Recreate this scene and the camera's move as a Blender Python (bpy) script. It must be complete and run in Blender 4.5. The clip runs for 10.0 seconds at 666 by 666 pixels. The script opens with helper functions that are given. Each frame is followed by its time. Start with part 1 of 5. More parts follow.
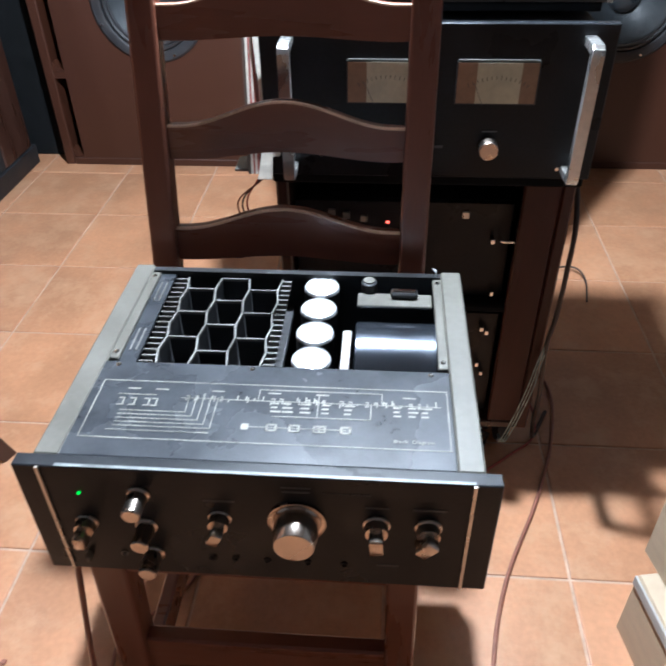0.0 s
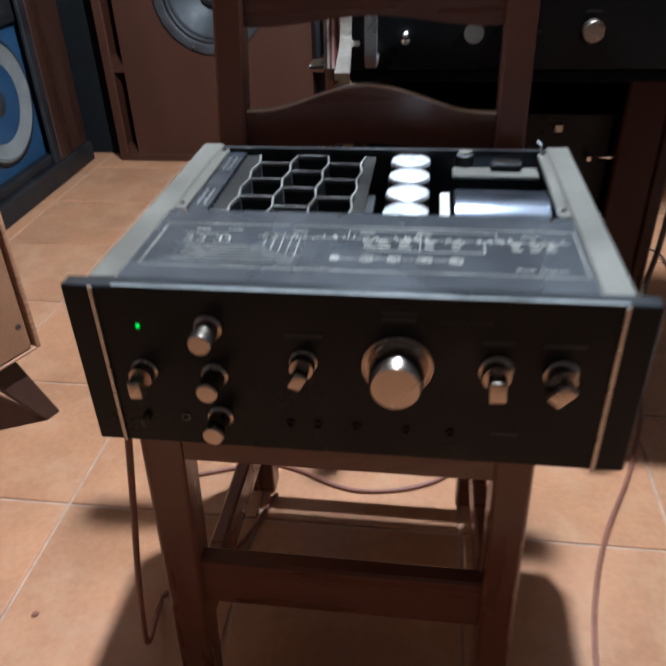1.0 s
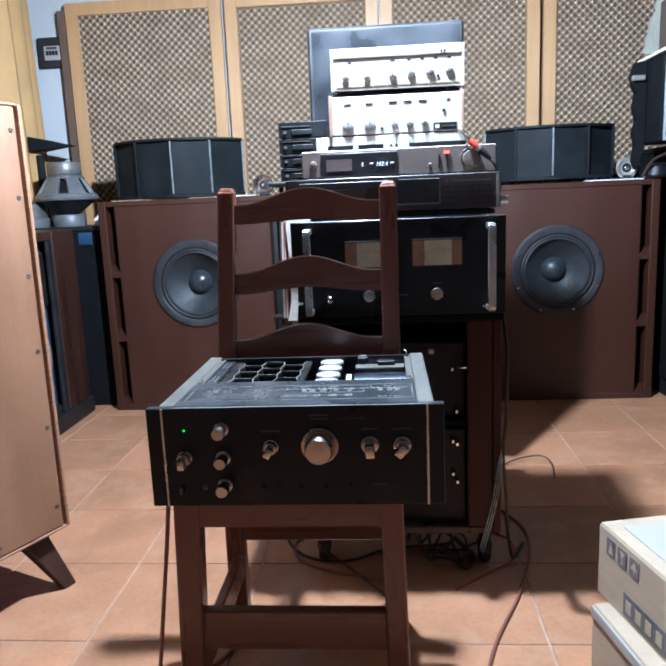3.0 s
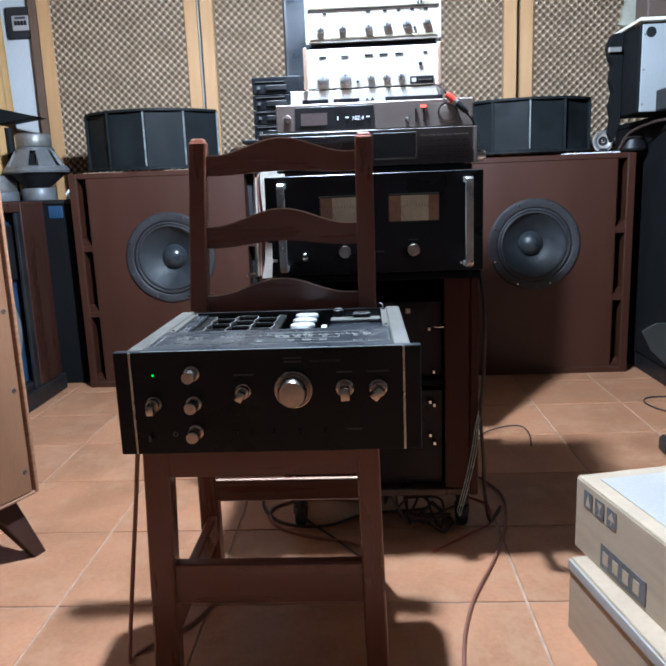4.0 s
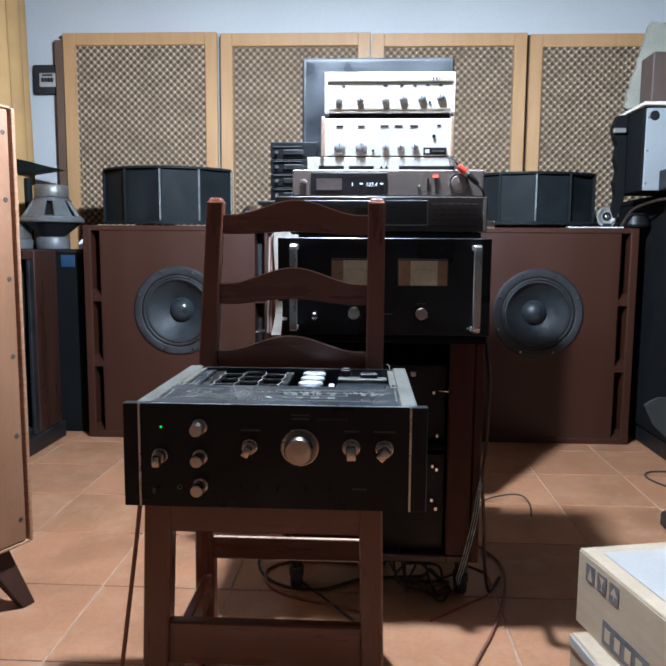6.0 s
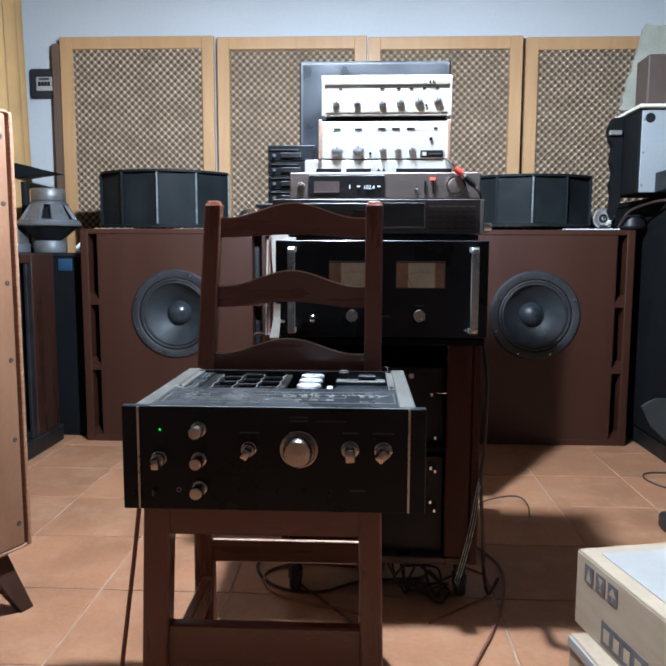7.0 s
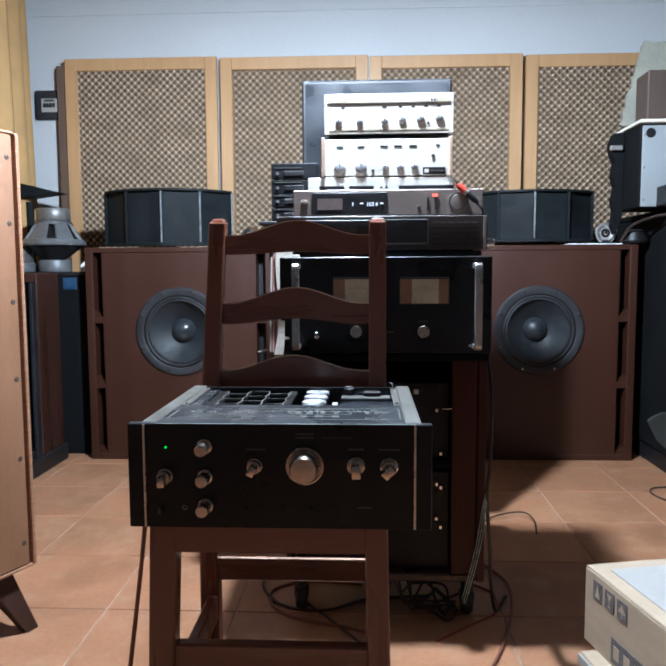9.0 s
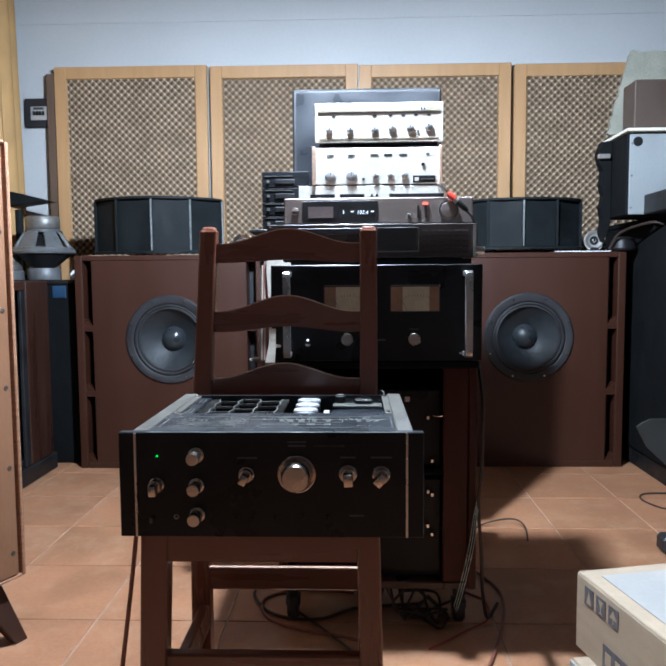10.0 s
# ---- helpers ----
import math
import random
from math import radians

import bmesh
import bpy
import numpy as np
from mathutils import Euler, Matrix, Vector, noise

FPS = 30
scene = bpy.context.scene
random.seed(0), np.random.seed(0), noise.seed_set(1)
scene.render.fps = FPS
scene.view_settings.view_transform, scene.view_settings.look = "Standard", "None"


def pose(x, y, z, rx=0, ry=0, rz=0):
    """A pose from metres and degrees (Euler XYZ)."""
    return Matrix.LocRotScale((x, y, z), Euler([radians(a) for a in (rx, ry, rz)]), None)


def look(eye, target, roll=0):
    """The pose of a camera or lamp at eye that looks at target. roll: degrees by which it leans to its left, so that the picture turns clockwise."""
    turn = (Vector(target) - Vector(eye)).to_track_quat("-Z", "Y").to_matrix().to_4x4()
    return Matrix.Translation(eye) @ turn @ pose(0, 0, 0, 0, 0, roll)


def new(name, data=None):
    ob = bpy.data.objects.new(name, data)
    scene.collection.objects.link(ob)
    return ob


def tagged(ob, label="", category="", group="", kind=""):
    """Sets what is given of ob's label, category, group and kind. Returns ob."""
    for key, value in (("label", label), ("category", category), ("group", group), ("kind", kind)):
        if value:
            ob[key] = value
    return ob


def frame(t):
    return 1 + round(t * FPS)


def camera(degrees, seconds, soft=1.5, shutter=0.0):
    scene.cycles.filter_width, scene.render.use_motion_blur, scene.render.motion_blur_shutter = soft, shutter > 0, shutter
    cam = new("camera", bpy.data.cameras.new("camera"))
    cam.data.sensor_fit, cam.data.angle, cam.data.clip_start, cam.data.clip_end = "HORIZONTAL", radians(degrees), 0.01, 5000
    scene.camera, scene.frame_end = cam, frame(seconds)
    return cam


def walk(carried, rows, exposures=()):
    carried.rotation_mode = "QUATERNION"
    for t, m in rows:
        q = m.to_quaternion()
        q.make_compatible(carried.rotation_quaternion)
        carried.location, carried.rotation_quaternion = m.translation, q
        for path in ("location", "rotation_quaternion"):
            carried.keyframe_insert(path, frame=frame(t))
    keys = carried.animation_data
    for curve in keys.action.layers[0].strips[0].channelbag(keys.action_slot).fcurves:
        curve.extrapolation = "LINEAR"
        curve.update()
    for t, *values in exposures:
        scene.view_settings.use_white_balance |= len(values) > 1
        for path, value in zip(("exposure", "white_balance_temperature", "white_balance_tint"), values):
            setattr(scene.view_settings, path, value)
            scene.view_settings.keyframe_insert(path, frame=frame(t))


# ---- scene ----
cam = camera(50.9, 10.0, soft=2.1, shutter=0.5)
PATH = [
    (0, (0.113, -0.426, 1.132), (-0.019, 1.161, -0.077), -1.0),
    (0.5, (0.088, -0.458, 1.098), (-0.123, 1.126, -0.104), -1.5),
    (0.8, (0.071, -0.466, 1.008), (-0.183, 1.146, -0.148), -0.9),
    (1, (0.056, -0.456, 0.902), (-0.19, 1.208, -0.181), -2.0),
    (1.2, (0.039, -0.443, 0.812), (-0.223, 1.313, -0.109), -2.1),
    (1.5, (0.033, -0.498, 0.777), (-0.236, 1.37, 0.117), -2.4),
    (1.7, (0.059, -0.612, 0.796), (-0.212, 1.275, 0.191), -3.7),
    (2, (0.099, -0.831, 0.858), (-0.219, 1.029, 0.195), -4.1),
    (2.2, (0.111, -0.905, 0.878), (-0.178, 0.994, 0.32), -3.4),
    (2.5, (0.142, -0.979, 0.918), (-0.072, 0.955, 0.457), -4.2),
    (2.7, (0.147, -1.005, 0.951), (-0.043, 0.941, 0.531), -3.5),
    (3.8, (0.15, -1.026, 0.886), (0.036, 0.941, 0.543), -0.9),
    (4, (0.15, -1.004, 0.867), (0.056, 0.953, 0.466), -2.2),
    (4.5, (0.14, -1.022, 0.869), (0.084, 0.964, 0.637), -0.4),
    (5, (0.135, -1.021, 0.87), (0.05, 0.964, 0.642), 0.2),
    (5.5, (0.136, -1.02, 0.87), (0.043, 0.964, 0.634), 0.4),
    (7, (0.134, -1.023, 0.869), (0.049, 0.962, 0.644), 0.2),
    (7.5, (0.138, -1.026, 0.869), (0.04, 0.958, 0.64), -0.5),
    (8, (0.132, -1.024, 0.869), (0.007, 0.959, 0.638), 0.2),
    (8.5, (0.131, -1.024, 0.87), (0.017, 0.961, 0.65), 0.1),
    (9, (0.132, -1.026, 0.869), (0.037, 0.964, 0.691), -0.3),
    (9.5, (0.13, -1.029, 0.872), (0.0535, 0.963, 0.713), -0.5),
    (10, (0.13, -1.028, 0.87), (0.063, 0.964, 0.713), -0.4),
]
walk(cam, [(t, look(eye, target, roll)) for t, eye, target, roll in PATH],
     exposures=[(0, 1.05, 5700, 8), (0.5, 0.70, 5700, 8), (1.0, 0.55, 5750, 8), (1.5, 1.05, 5300, 8), (2.0, 1.20, 5200, 8), (2.5, 1.05, 5150, 8), (4.0, 0.75, 5350, 8), (4.5, 0.67, 5400, 8), (5.5, 0.60, 5500, 8), (10.0, 0.60, 5500, 8)])

# ---- world, lamp, exposure ----
world = bpy.data.worlds.new("World")
scene.world = world
world.use_nodes = True
world.node_tree.nodes["Background"].inputs[0].default_value = (0.05, 0.055, 0.06, 1)
world.node_tree.nodes["Background"].inputs[1].default_value = 0.2
LAMP = (0.075, 0.582, 1.815)
BULB_STRENGTH = 6400.0

# ---- materials ----


def node(nt, kind, **props):
    n = nt.nodes.new(kind)
    for k, v in props.items():
        if k == "operation":
            n.operation = v
        elif k == "blend_type":
            n.data_type, n.blend_type = "RGBA", v
    return n


def material(name, color, rough=0.5, metal=0.0, scale=8.0, vary=0.25, grain=(1, 1, 1), fine=120.0, bump=0.15,
             wear=None, wear_at=0.62, random_value=0.0, spec=0.5, coat=0.0, rough_vary=0.15, wear_soft=0.25):
    """A two-scale surface: broad colour drift, fine grain with relief, and optional wear patches."""
    m = bpy.data.materials.new(name)
    m.use_nodes = True
    nt = m.node_tree
    b = nt.nodes["Principled BSDF"]
    co = nt.nodes.new("ShaderNodeTexCoord")
    mp = nt.nodes.new("ShaderNodeMapping")
    mp.inputs["Scale"].default_value = grain
    nt.links.new(co.outputs["Object"], mp.inputs["Vector"])
    if random_value:
        which = nt.nodes.new("ShaderNodeObjectInfo")
        shift = nt.nodes.new("ShaderNodeVectorMath")
        shift.operation = "SCALE"
        shift.inputs[0].default_value = (37.0, 19.0, 23.0)
        nt.links.new(which.outputs["Random"], shift.inputs["Scale"])
        nt.links.new(shift.outputs["Vector"], mp.inputs["Location"])
    broad = nt.nodes.new("ShaderNodeTexNoise")
    broad.inputs["Scale"].default_value = scale
    broad.inputs["Detail"].default_value = 6
    tiny = nt.nodes.new("ShaderNodeTexNoise")
    tiny.inputs["Scale"].default_value = fine
    tiny.inputs["Detail"].default_value = 3
    for n in (broad, tiny):
        nt.links.new(mp.outputs["Vector"], n.inputs["Vector"])
    ramp = nt.nodes.new("ShaderNodeMapRange")
    ramp.inputs["From Min"].default_value, ramp.inputs["From Max"].default_value = 0.3, 0.7
    ramp.inputs["To Min"].default_value, ramp.inputs["To Max"].default_value = 1 - vary, 1 + vary
    nt.links.new(broad.outputs["Fac"], ramp.inputs["Value"])
    ramp2 = nt.nodes.new("ShaderNodeMapRange")
    ramp2.inputs["From Min"].default_value, ramp2.inputs["From Max"].default_value = 0.3, 0.7
    ramp2.inputs["To Min"].default_value, ramp2.inputs["To Max"].default_value = 1 - vary * 0.4, 1 + vary * 0.4
    nt.links.new(tiny.outputs["Fac"], ramp2.inputs["Value"])
    mul = node(nt, "ShaderNodeMath", operation="MULTIPLY")
    nt.links.new(ramp.outputs["Result"], mul.inputs[0])
    nt.links.new(ramp2.outputs["Result"], mul.inputs[1])
    last = mul.outputs[0]
    if random_value:
        info = nt.nodes.new("ShaderNodeObjectInfo")
        rr = nt.nodes.new("ShaderNodeMapRange")
        rr.inputs["To Min"].default_value, rr.inputs["To Max"].default_value = 1 - random_value, 1 + random_value
        nt.links.new(info.outputs["Random"], rr.inputs["Value"])
        mul2 = node(nt, "ShaderNodeMath", operation="MULTIPLY")
        nt.links.new(last, mul2.inputs[0])
        nt.links.new(rr.outputs["Result"], mul2.inputs[1])
        last = mul2.outputs[0]
    mix = node(nt, "ShaderNodeMix", blend_type="MULTIPLY")
    mix.inputs["Factor"].default_value = 1.0
    mix.inputs["A"].default_value = (*color, 1)
    mix.inputs[6].default_value = (*color, 1)
    nt.links.new(last, mix.inputs[7])
    out = mix.outputs[2]
    if wear:
        spots = nt.nodes.new("ShaderNodeTexNoise")
        spots.inputs["Scale"].default_value = scale * 2.3
        spots.inputs["Detail"].default_value = 9
        spots.inputs["Roughness"].default_value = 0.7
        nt.links.new(mp.outputs["Vector"] if random_value else co.outputs["Object"], spots.inputs["Vector"])
        cut = nt.nodes.new("ShaderNodeMapRange")
        cut.inputs["From Min"].default_value, cut.inputs["From Max"].default_value = wear_at, wear_at + wear_soft
        nt.links.new(spots.outputs["Fac"], cut.inputs["Value"])
        mix2 = node(nt, "ShaderNodeMix", blend_type="MIX")
        nt.links.new(cut.outputs["Result"], mix2.inputs["Factor"])
        nt.links.new(out, mix2.inputs[6])
        mix2.inputs[7].default_value = (*wear, 1)
        out = mix2.outputs[2]
    nt.links.new(out, b.inputs["Base Color"])
    rg = nt.nodes.new("ShaderNodeMapRange")
    rg.inputs["From Min"].default_value, rg.inputs["From Max"].default_value = 0.3, 0.7
    rg.inputs["To Min"].default_value, rg.inputs["To Max"].default_value = max(0.03, rough - rough_vary), min(1, rough + rough_vary)
    nt.links.new(broad.outputs["Fac"], rg.inputs["Value"])
    nt.links.new(rg.outputs["Result"], b.inputs["Roughness"])
    b.inputs["Metallic"].default_value = metal
    b.inputs["Specular IOR Level"].default_value = spec
    b.inputs["Coat Weight"].default_value = coat
    b.inputs["Coat Roughness"].default_value = 0.12
    if bump:
        bp = nt.nodes.new("ShaderNodeBump")
        bp.inputs["Strength"].default_value = bump
        bp.inputs["Distance"].default_value = 0.002
        nt.links.new(tiny.outputs["Fac"], bp.inputs["Height"])
        nt.links.new(bp.outputs["Normal"], b.inputs["Normal"])
    return m


def glow(name, color, strength):
    m = bpy.data.materials.new(name)
    m.use_nodes = True
    b = m.node_tree.nodes["Principled BSDF"]
    b.inputs["Base Color"].default_value = (*color, 1)
    b.inputs["Emission Color"].default_value = (*color, 1)
    b.inputs["Emission Strength"].default_value = strength
    return m


TILE = material("terracotta_tile", (0.40, 0.191, 0.098), 0.40, scale=5, vary=0.18, fine=90, bump=0.06, wear=(0.46, 0.264, 0.152), wear_at=0.48, random_value=0.07, rough_vary=0.08)
GROUT = material("grout", (0.43, 0.30, 0.22), 0.9, scale=20, vary=0.2)
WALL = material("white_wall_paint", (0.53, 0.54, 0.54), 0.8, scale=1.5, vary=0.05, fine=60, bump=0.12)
DIMWALL = material("bounce_cutting_grey", (0.085, 0.085, 0.085), 0.85, scale=1.5, vary=0.12, fine=60, bump=0.12)
SHADE = material("grey_light_block", (0.22, 0.22, 0.22), 0.4, scale=6, vary=0.05)
CEIL = material("ceiling_paint", (0.33, 0.33, 0.33), 0.85, scale=2, vary=0.04)
CHAIR = material("stained_chair_wood", (0.158, 0.055, 0.032), 0.33, scale=5, vary=0.08, grain=(6, 6, 0.7), fine=60, bump=0.06, coat=0.25)
CHAIR_RAIL = material("stained_chair_rail", (0.158, 0.055, 0.032), 0.33, scale=5, vary=0.08, grain=(0.7, 6, 6), fine=60, bump=0.06, coat=0.25)
CHAIR_EDGE = material("worn_lit_edge_wood", (0.60, 0.42, 0.31), 0.35, scale=12, vary=0.3)
SPK = material("mahogany_veneer", (0.039, 0.0118, 0.0052), 0.45, scale=3, vary=0.07, grain=(5, 5, 0.5), fine=50, bump=0.05, rough_vary=0.03)
DARKWOOD = material("dark_walnut_veneer", (0.034, 0.014, 0.009), 0.35, scale=4, vary=0.2, grain=(5, 5, 0.5), fine=50, bump=0.08)
RACKWOOD = material("red_brown_rack_wood", (0.040, 0.009, 0.005), 0.32, scale=4, vary=0.25, grain=(6, 6, 0.5), fine=50, bump=0.05, spec=0.2)
PLY = material("bare_plywood", (0.220, 0.108, 0.055), 0.5, scale=3.5, vary=0.16, grain=(3, 3, 0.6), fine=70, bump=0.08, wear=(0.19, 0.09, 0.048), wear_at=0.58)
PLYEDGE = material("plywood_edge", (0.30, 0.15, 0.08), 0.6, scale=10, vary=0.3, grain=(1, 1, 12))
HONEY = material("honey_pine", (0.47, 0.275, 0.125), 0.45, scale=5, vary=0.08, grain=(6, 6, 0.5), fine=60, bump=0.06)
LATTICE = material("shaded_lattice_wood", (0.26, 0.185, 0.115), 0.42, scale=9, vary=0.15)
KNOT = material("lit_knot_wood", (0.50, 0.40, 0.29), 0.32, scale=9, vary=0.15)
PANELSIDE = material("dark_panel_side", (0.12, 0.075, 0.05), 0.6, scale=6, vary=0.15, grain=(6, 6, 0.5))
LATBACK = material("lattice_backing", (0.105, 0.068, 0.042), 0.8, scale=10, vary=0.2)
BLACK = material("black_panel_lacquer", (0.0095, 0.0105, 0.0125), 0.34, scale=9, vary=0.3, fine=200, bump=0.03, spec=0.22)
BLACKTOP = material("scuffed_black_steel", (0.018, 0.020, 0.024), 0.27, scale=10, vary=0.25, fine=220, bump=0.06, wear=(0.066, 0.071, 0.077), wear_at=0.36, rough_vary=0.04, wear_soft=0.75)
CASE = material("black_case", (0.011, 0.011, 0.012), 0.5, scale=10, vary=0.3, spec=0.35)
PITCH = material("matt_pitch_black", (0.006, 0.0065, 0.007), 0.9, scale=20, vary=0.3, spec=0.1)
PLASTIC = material("black_plastic", (0.02, 0.02, 0.022), 0.5, scale=20, vary=0.2)
RUBBER = material("cable_rubber", (0.035, 0.022, 0.018), 0.55, scale=30, vary=0.2)
CORD = material("brown_cord", (0.22, 0.085, 0.055), 0.5, scale=30, vary=0.2)
REDCORD = material("red_cord", (0.30, 0.05, 0.03), 0.5, scale=30, vary=0.2)
CLEARCORD = material("silver_speaker_cable", (0.36, 0.50, 0.50), 0.3, metal=0.2, scale=30, vary=0.2)
ALU = material("brushed_aluminium", (0.62, 0.60, 0.57), 0.34, metal=0.9, scale=12, vary=0.15, grain=(1, 12, 1), fine=150, bump=0.05)
RAIL = material("dull_zinc_rail", (0.084, 0.078, 0.064), 0.55, metal=0.1, scale=14, vary=0.2, wear=(0.112, 0.106, 0.090), wear_at=0.6)
KNOB = material("champagne_knob_metal", (0.56, 0.47, 0.40), 0.27, metal=1.0, scale=20, vary=0.1, fine=300, bump=0.04, rough_vary=0.06)
CHROME = material("chrome", (0.80, 0.80, 0.80), 0.14, metal=1.0, scale=10, vary=0.05, bump=0.0, rough_vary=0.04)
CAPTOP = material("aluminium_can_top", (0.60, 0.61, 0.62), 0.30, metal=0.35, scale=30, vary=0.08, fine=200, bump=0.05)
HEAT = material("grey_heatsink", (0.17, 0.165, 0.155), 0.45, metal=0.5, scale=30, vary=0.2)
# Black for insides: their shade is put into the colour.
INSIDE = material("shaded_interior", (0.005, 0.0055, 0.007), 0.6, scale=20, vary=0.3)
COIL = material("transformer_shroud", (0.10, 0.112, 0.135), 0.24, metal=0.9, scale=10, vary=0.1, fine=200, bump=0.05, rough_vary=0.05)
PINK = material("faded_red_edge", (0.34, 0.09, 0.07), 0.6, scale=30, vary=0.3)
PRINT = material("cream_print", (0.205, 0.195, 0.165), 0.6, scale=40, vary=0.4, fine=400)
PRINTDIM = material("grey_print", (0.058, 0.058, 0.060), 0.6, scale=40, vary=0.2)
GOLDLINE = material("brass_trim", (0.60, 0.55, 0.49), 0.3, metal=0.8, scale=20, vary=0.2)
CREAM = material("cream_faceplate", (0.86, 0.84, 0.77), 0.4, metal=0.0, scale=12, vary=0.06)
GREYFACE = material("bronze_grey_faceplate", (0.30, 0.25, 0.225), 0.40, metal=0.2, scale=12, vary=0.04, grain=(1, 1, 10), bump=0.02)
BRONZE = material("dark_bronze_lacquer", (0.050, 0.040, 0.037), 0.30, scale=9, vary=0.12, bump=0.02)
FADED = material("faded_signal_card", (0.22, 0.17, 0.16), 0.5, scale=20, vary=0.12)
METER = material("meter_card", (0.55, 0.50, 0.36), 0.5, scale=20, vary=0.15)
METEREND = material("meter_shadow_card", (0.26, 0.15, 0.09), 0.5, scale=20, vary=0.2)
CONE = material("coated_paper_cone", (0.018, 0.0215, 0.0245), 0.55, scale=25, vary=0.2, fine=200, bump=0.15)
DUST = material("dust_cap", (0.023, 0.027, 0.031), 0.36, scale=20, vary=0.15)
BASKET = material("grey_cast_basket", (0.14, 0.145, 0.15), 0.42, metal=0.3, scale=20, vary=0.2)
HORN = material("satin_black_horn", (0.0075, 0.0095, 0.0105), 0.62, scale=14, vary=0.3, spec=0.14)
HORNEDGE = material("lit_edge_grey", (0.12, 0.13, 0.13), 0.5, scale=40, vary=0.4)
CARD = material("corrugated_cardboard", (0.44, 0.34, 0.235), 0.75, scale=8, vary=0.1, grain=(1, 1, 6), fine=90, bump=0.1)
PAPER = material("white_paper", (0.80, 0.81, 0.82), 0.7, scale=12, vary=0.05)
GREYPAPER = material("greyed_paper", (0.38, 0.36, 0.335), 0.7, scale=12, vary=0.08)
INK = material("box_ink", (0.13, 0.12, 0.12), 0.7, scale=30, vary=0.3)
CURTAIN = material("mustard_curtain", (0.46, 0.28, 0.11), 0.8, scale=6, vary=0.12, fine=300, bump=0.2)
BLUE = material("blue_baffle_paint", (0.016, 0.048, 0.10), 0.5, scale=10, vary=0.2)
GREYCONE = material("grey_paper_cone", (0.13, 0.135, 0.13), 0.7, scale=20, vary=0.15)
GREYPANEL = material("pale_grey_panel", (0.25, 0.265, 0.27), 0.5, scale=6, vary=0.08)
BOARD = material("grey_chipboard", (0.20, 0.195, 0.155), 0.85, scale=8, vary=0.25)
SHEET = material("dull_grey_sheet", (0.022, 0.025, 0.024), 0.6, scale=8, vary=0.15)
WORNWHITE = material("worn_bright_metal", (0.62, 0.57, 0.49), 0.6, metal=0.0, scale=22, vary=0.16, bump=0.4, wear=(0.36, 0.27, 0.19), wear_at=0.56)
FOAM = material("raw_board", (0.62, 0.58, 0.48), 0.8, scale=8, vary=0.12)
BOXWOOD = material("brown_box_veneer", (0.055, 0.036, 0.027), 0.6, scale=6, vary=0.15)
RED = material("red_plastic", (0.55, 0.05, 0.03), 0.35, scale=20, vary=0.1)
LED_GREEN = glow("green_led", (0.02, 0.75, 0.06), 0.8)
LED_RED = glow("red_led", (1.0, 0.12, 0.08), 1.6)
DIGITS = glow("display_digits", (0.85, 0.92, 1.0), 0.9)
BULB = glow("lamp_bulb", (0.895, 0.952, 1.0), BULB_STRENGTH)

# ---- mesh helpers ----
ORIGIN = {}


def thing(name, label, category, at=(0, 0, 0), turn=0.0, group="", kind=""):
    ob = new(name)
    ob.empty_display_size = 0.05
    ob.matrix_basis = pose(*at, 0, 0, turn)
    ORIGIN[ob.name] = Vector(at) if not turn else Vector((0, 0, 0))
    return tagged(ob, label, category, group, kind)


def part(name, bm, mat, parent=None, label="", smooth=False):
    """One mesh object from bm. Under a thing the shape is given in the thing's own space if it is turned, else in world metres."""
    me = bpy.data.meshes.new(name)
    if parent:
        root = parent.parent or parent
        bmesh.ops.translate(bm, verts=bm.verts, vec=-ORIGIN.get(root.name, Vector((0, 0, 0))))
    bmesh.ops.recalc_face_normals(bm, faces=bm.faces)
    bm.to_mesh(me)
    bm.free()
    if smooth:
        for p in me.polygons:
            p.use_smooth = True
        me.set_sharp_from_angle(angle=radians(38))
    me.materials.append(mat)
    ob = new(name, me)
    if parent:
        ob.parent = parent
    if label:
        ob["label"] = label
    return ob


def merge(bm, other, m=None):
    if m is not None:
        bmesh.ops.transform(other, matrix=m, verts=other.verts)
    table = {v: bm.verts.new(v.co) for v in other.verts}
    for f in other.faces:
        bm.faces.new([table[v] for v in f.verts])
    other.free()
    return bm


def box(x0, x1, y0, y1, z0, z1, bev=0.0, bm=None, m=None, seg=1):
    b = bmesh.new()
    bmesh.ops.create_cube(b, size=1, matrix=Matrix.Translation(((x0 + x1) / 2, (y0 + y1) / 2, (z0 + z1) / 2)) @ Matrix.Diagonal((x1 - x0, y1 - y0, z1 - z0, 1)))
    if bev:
        bmesh.ops.bevel(b, geom=b.edges[:], offset=bev, segments=seg, affect="EDGES", profile=0.5)
    if m is not None and bm is None:
        bmesh.ops.transform(b, matrix=m, verts=b.verts)
    return b if bm is None else merge(bm, b, m)


TO_FRONT = Matrix.Rotation(radians(90), 4, "X")      # +z becomes -y, so a lathe points out of a front face
TO_RIGHT = Matrix.Rotation(radians(90), 4, "Y")      # +z becomes +x


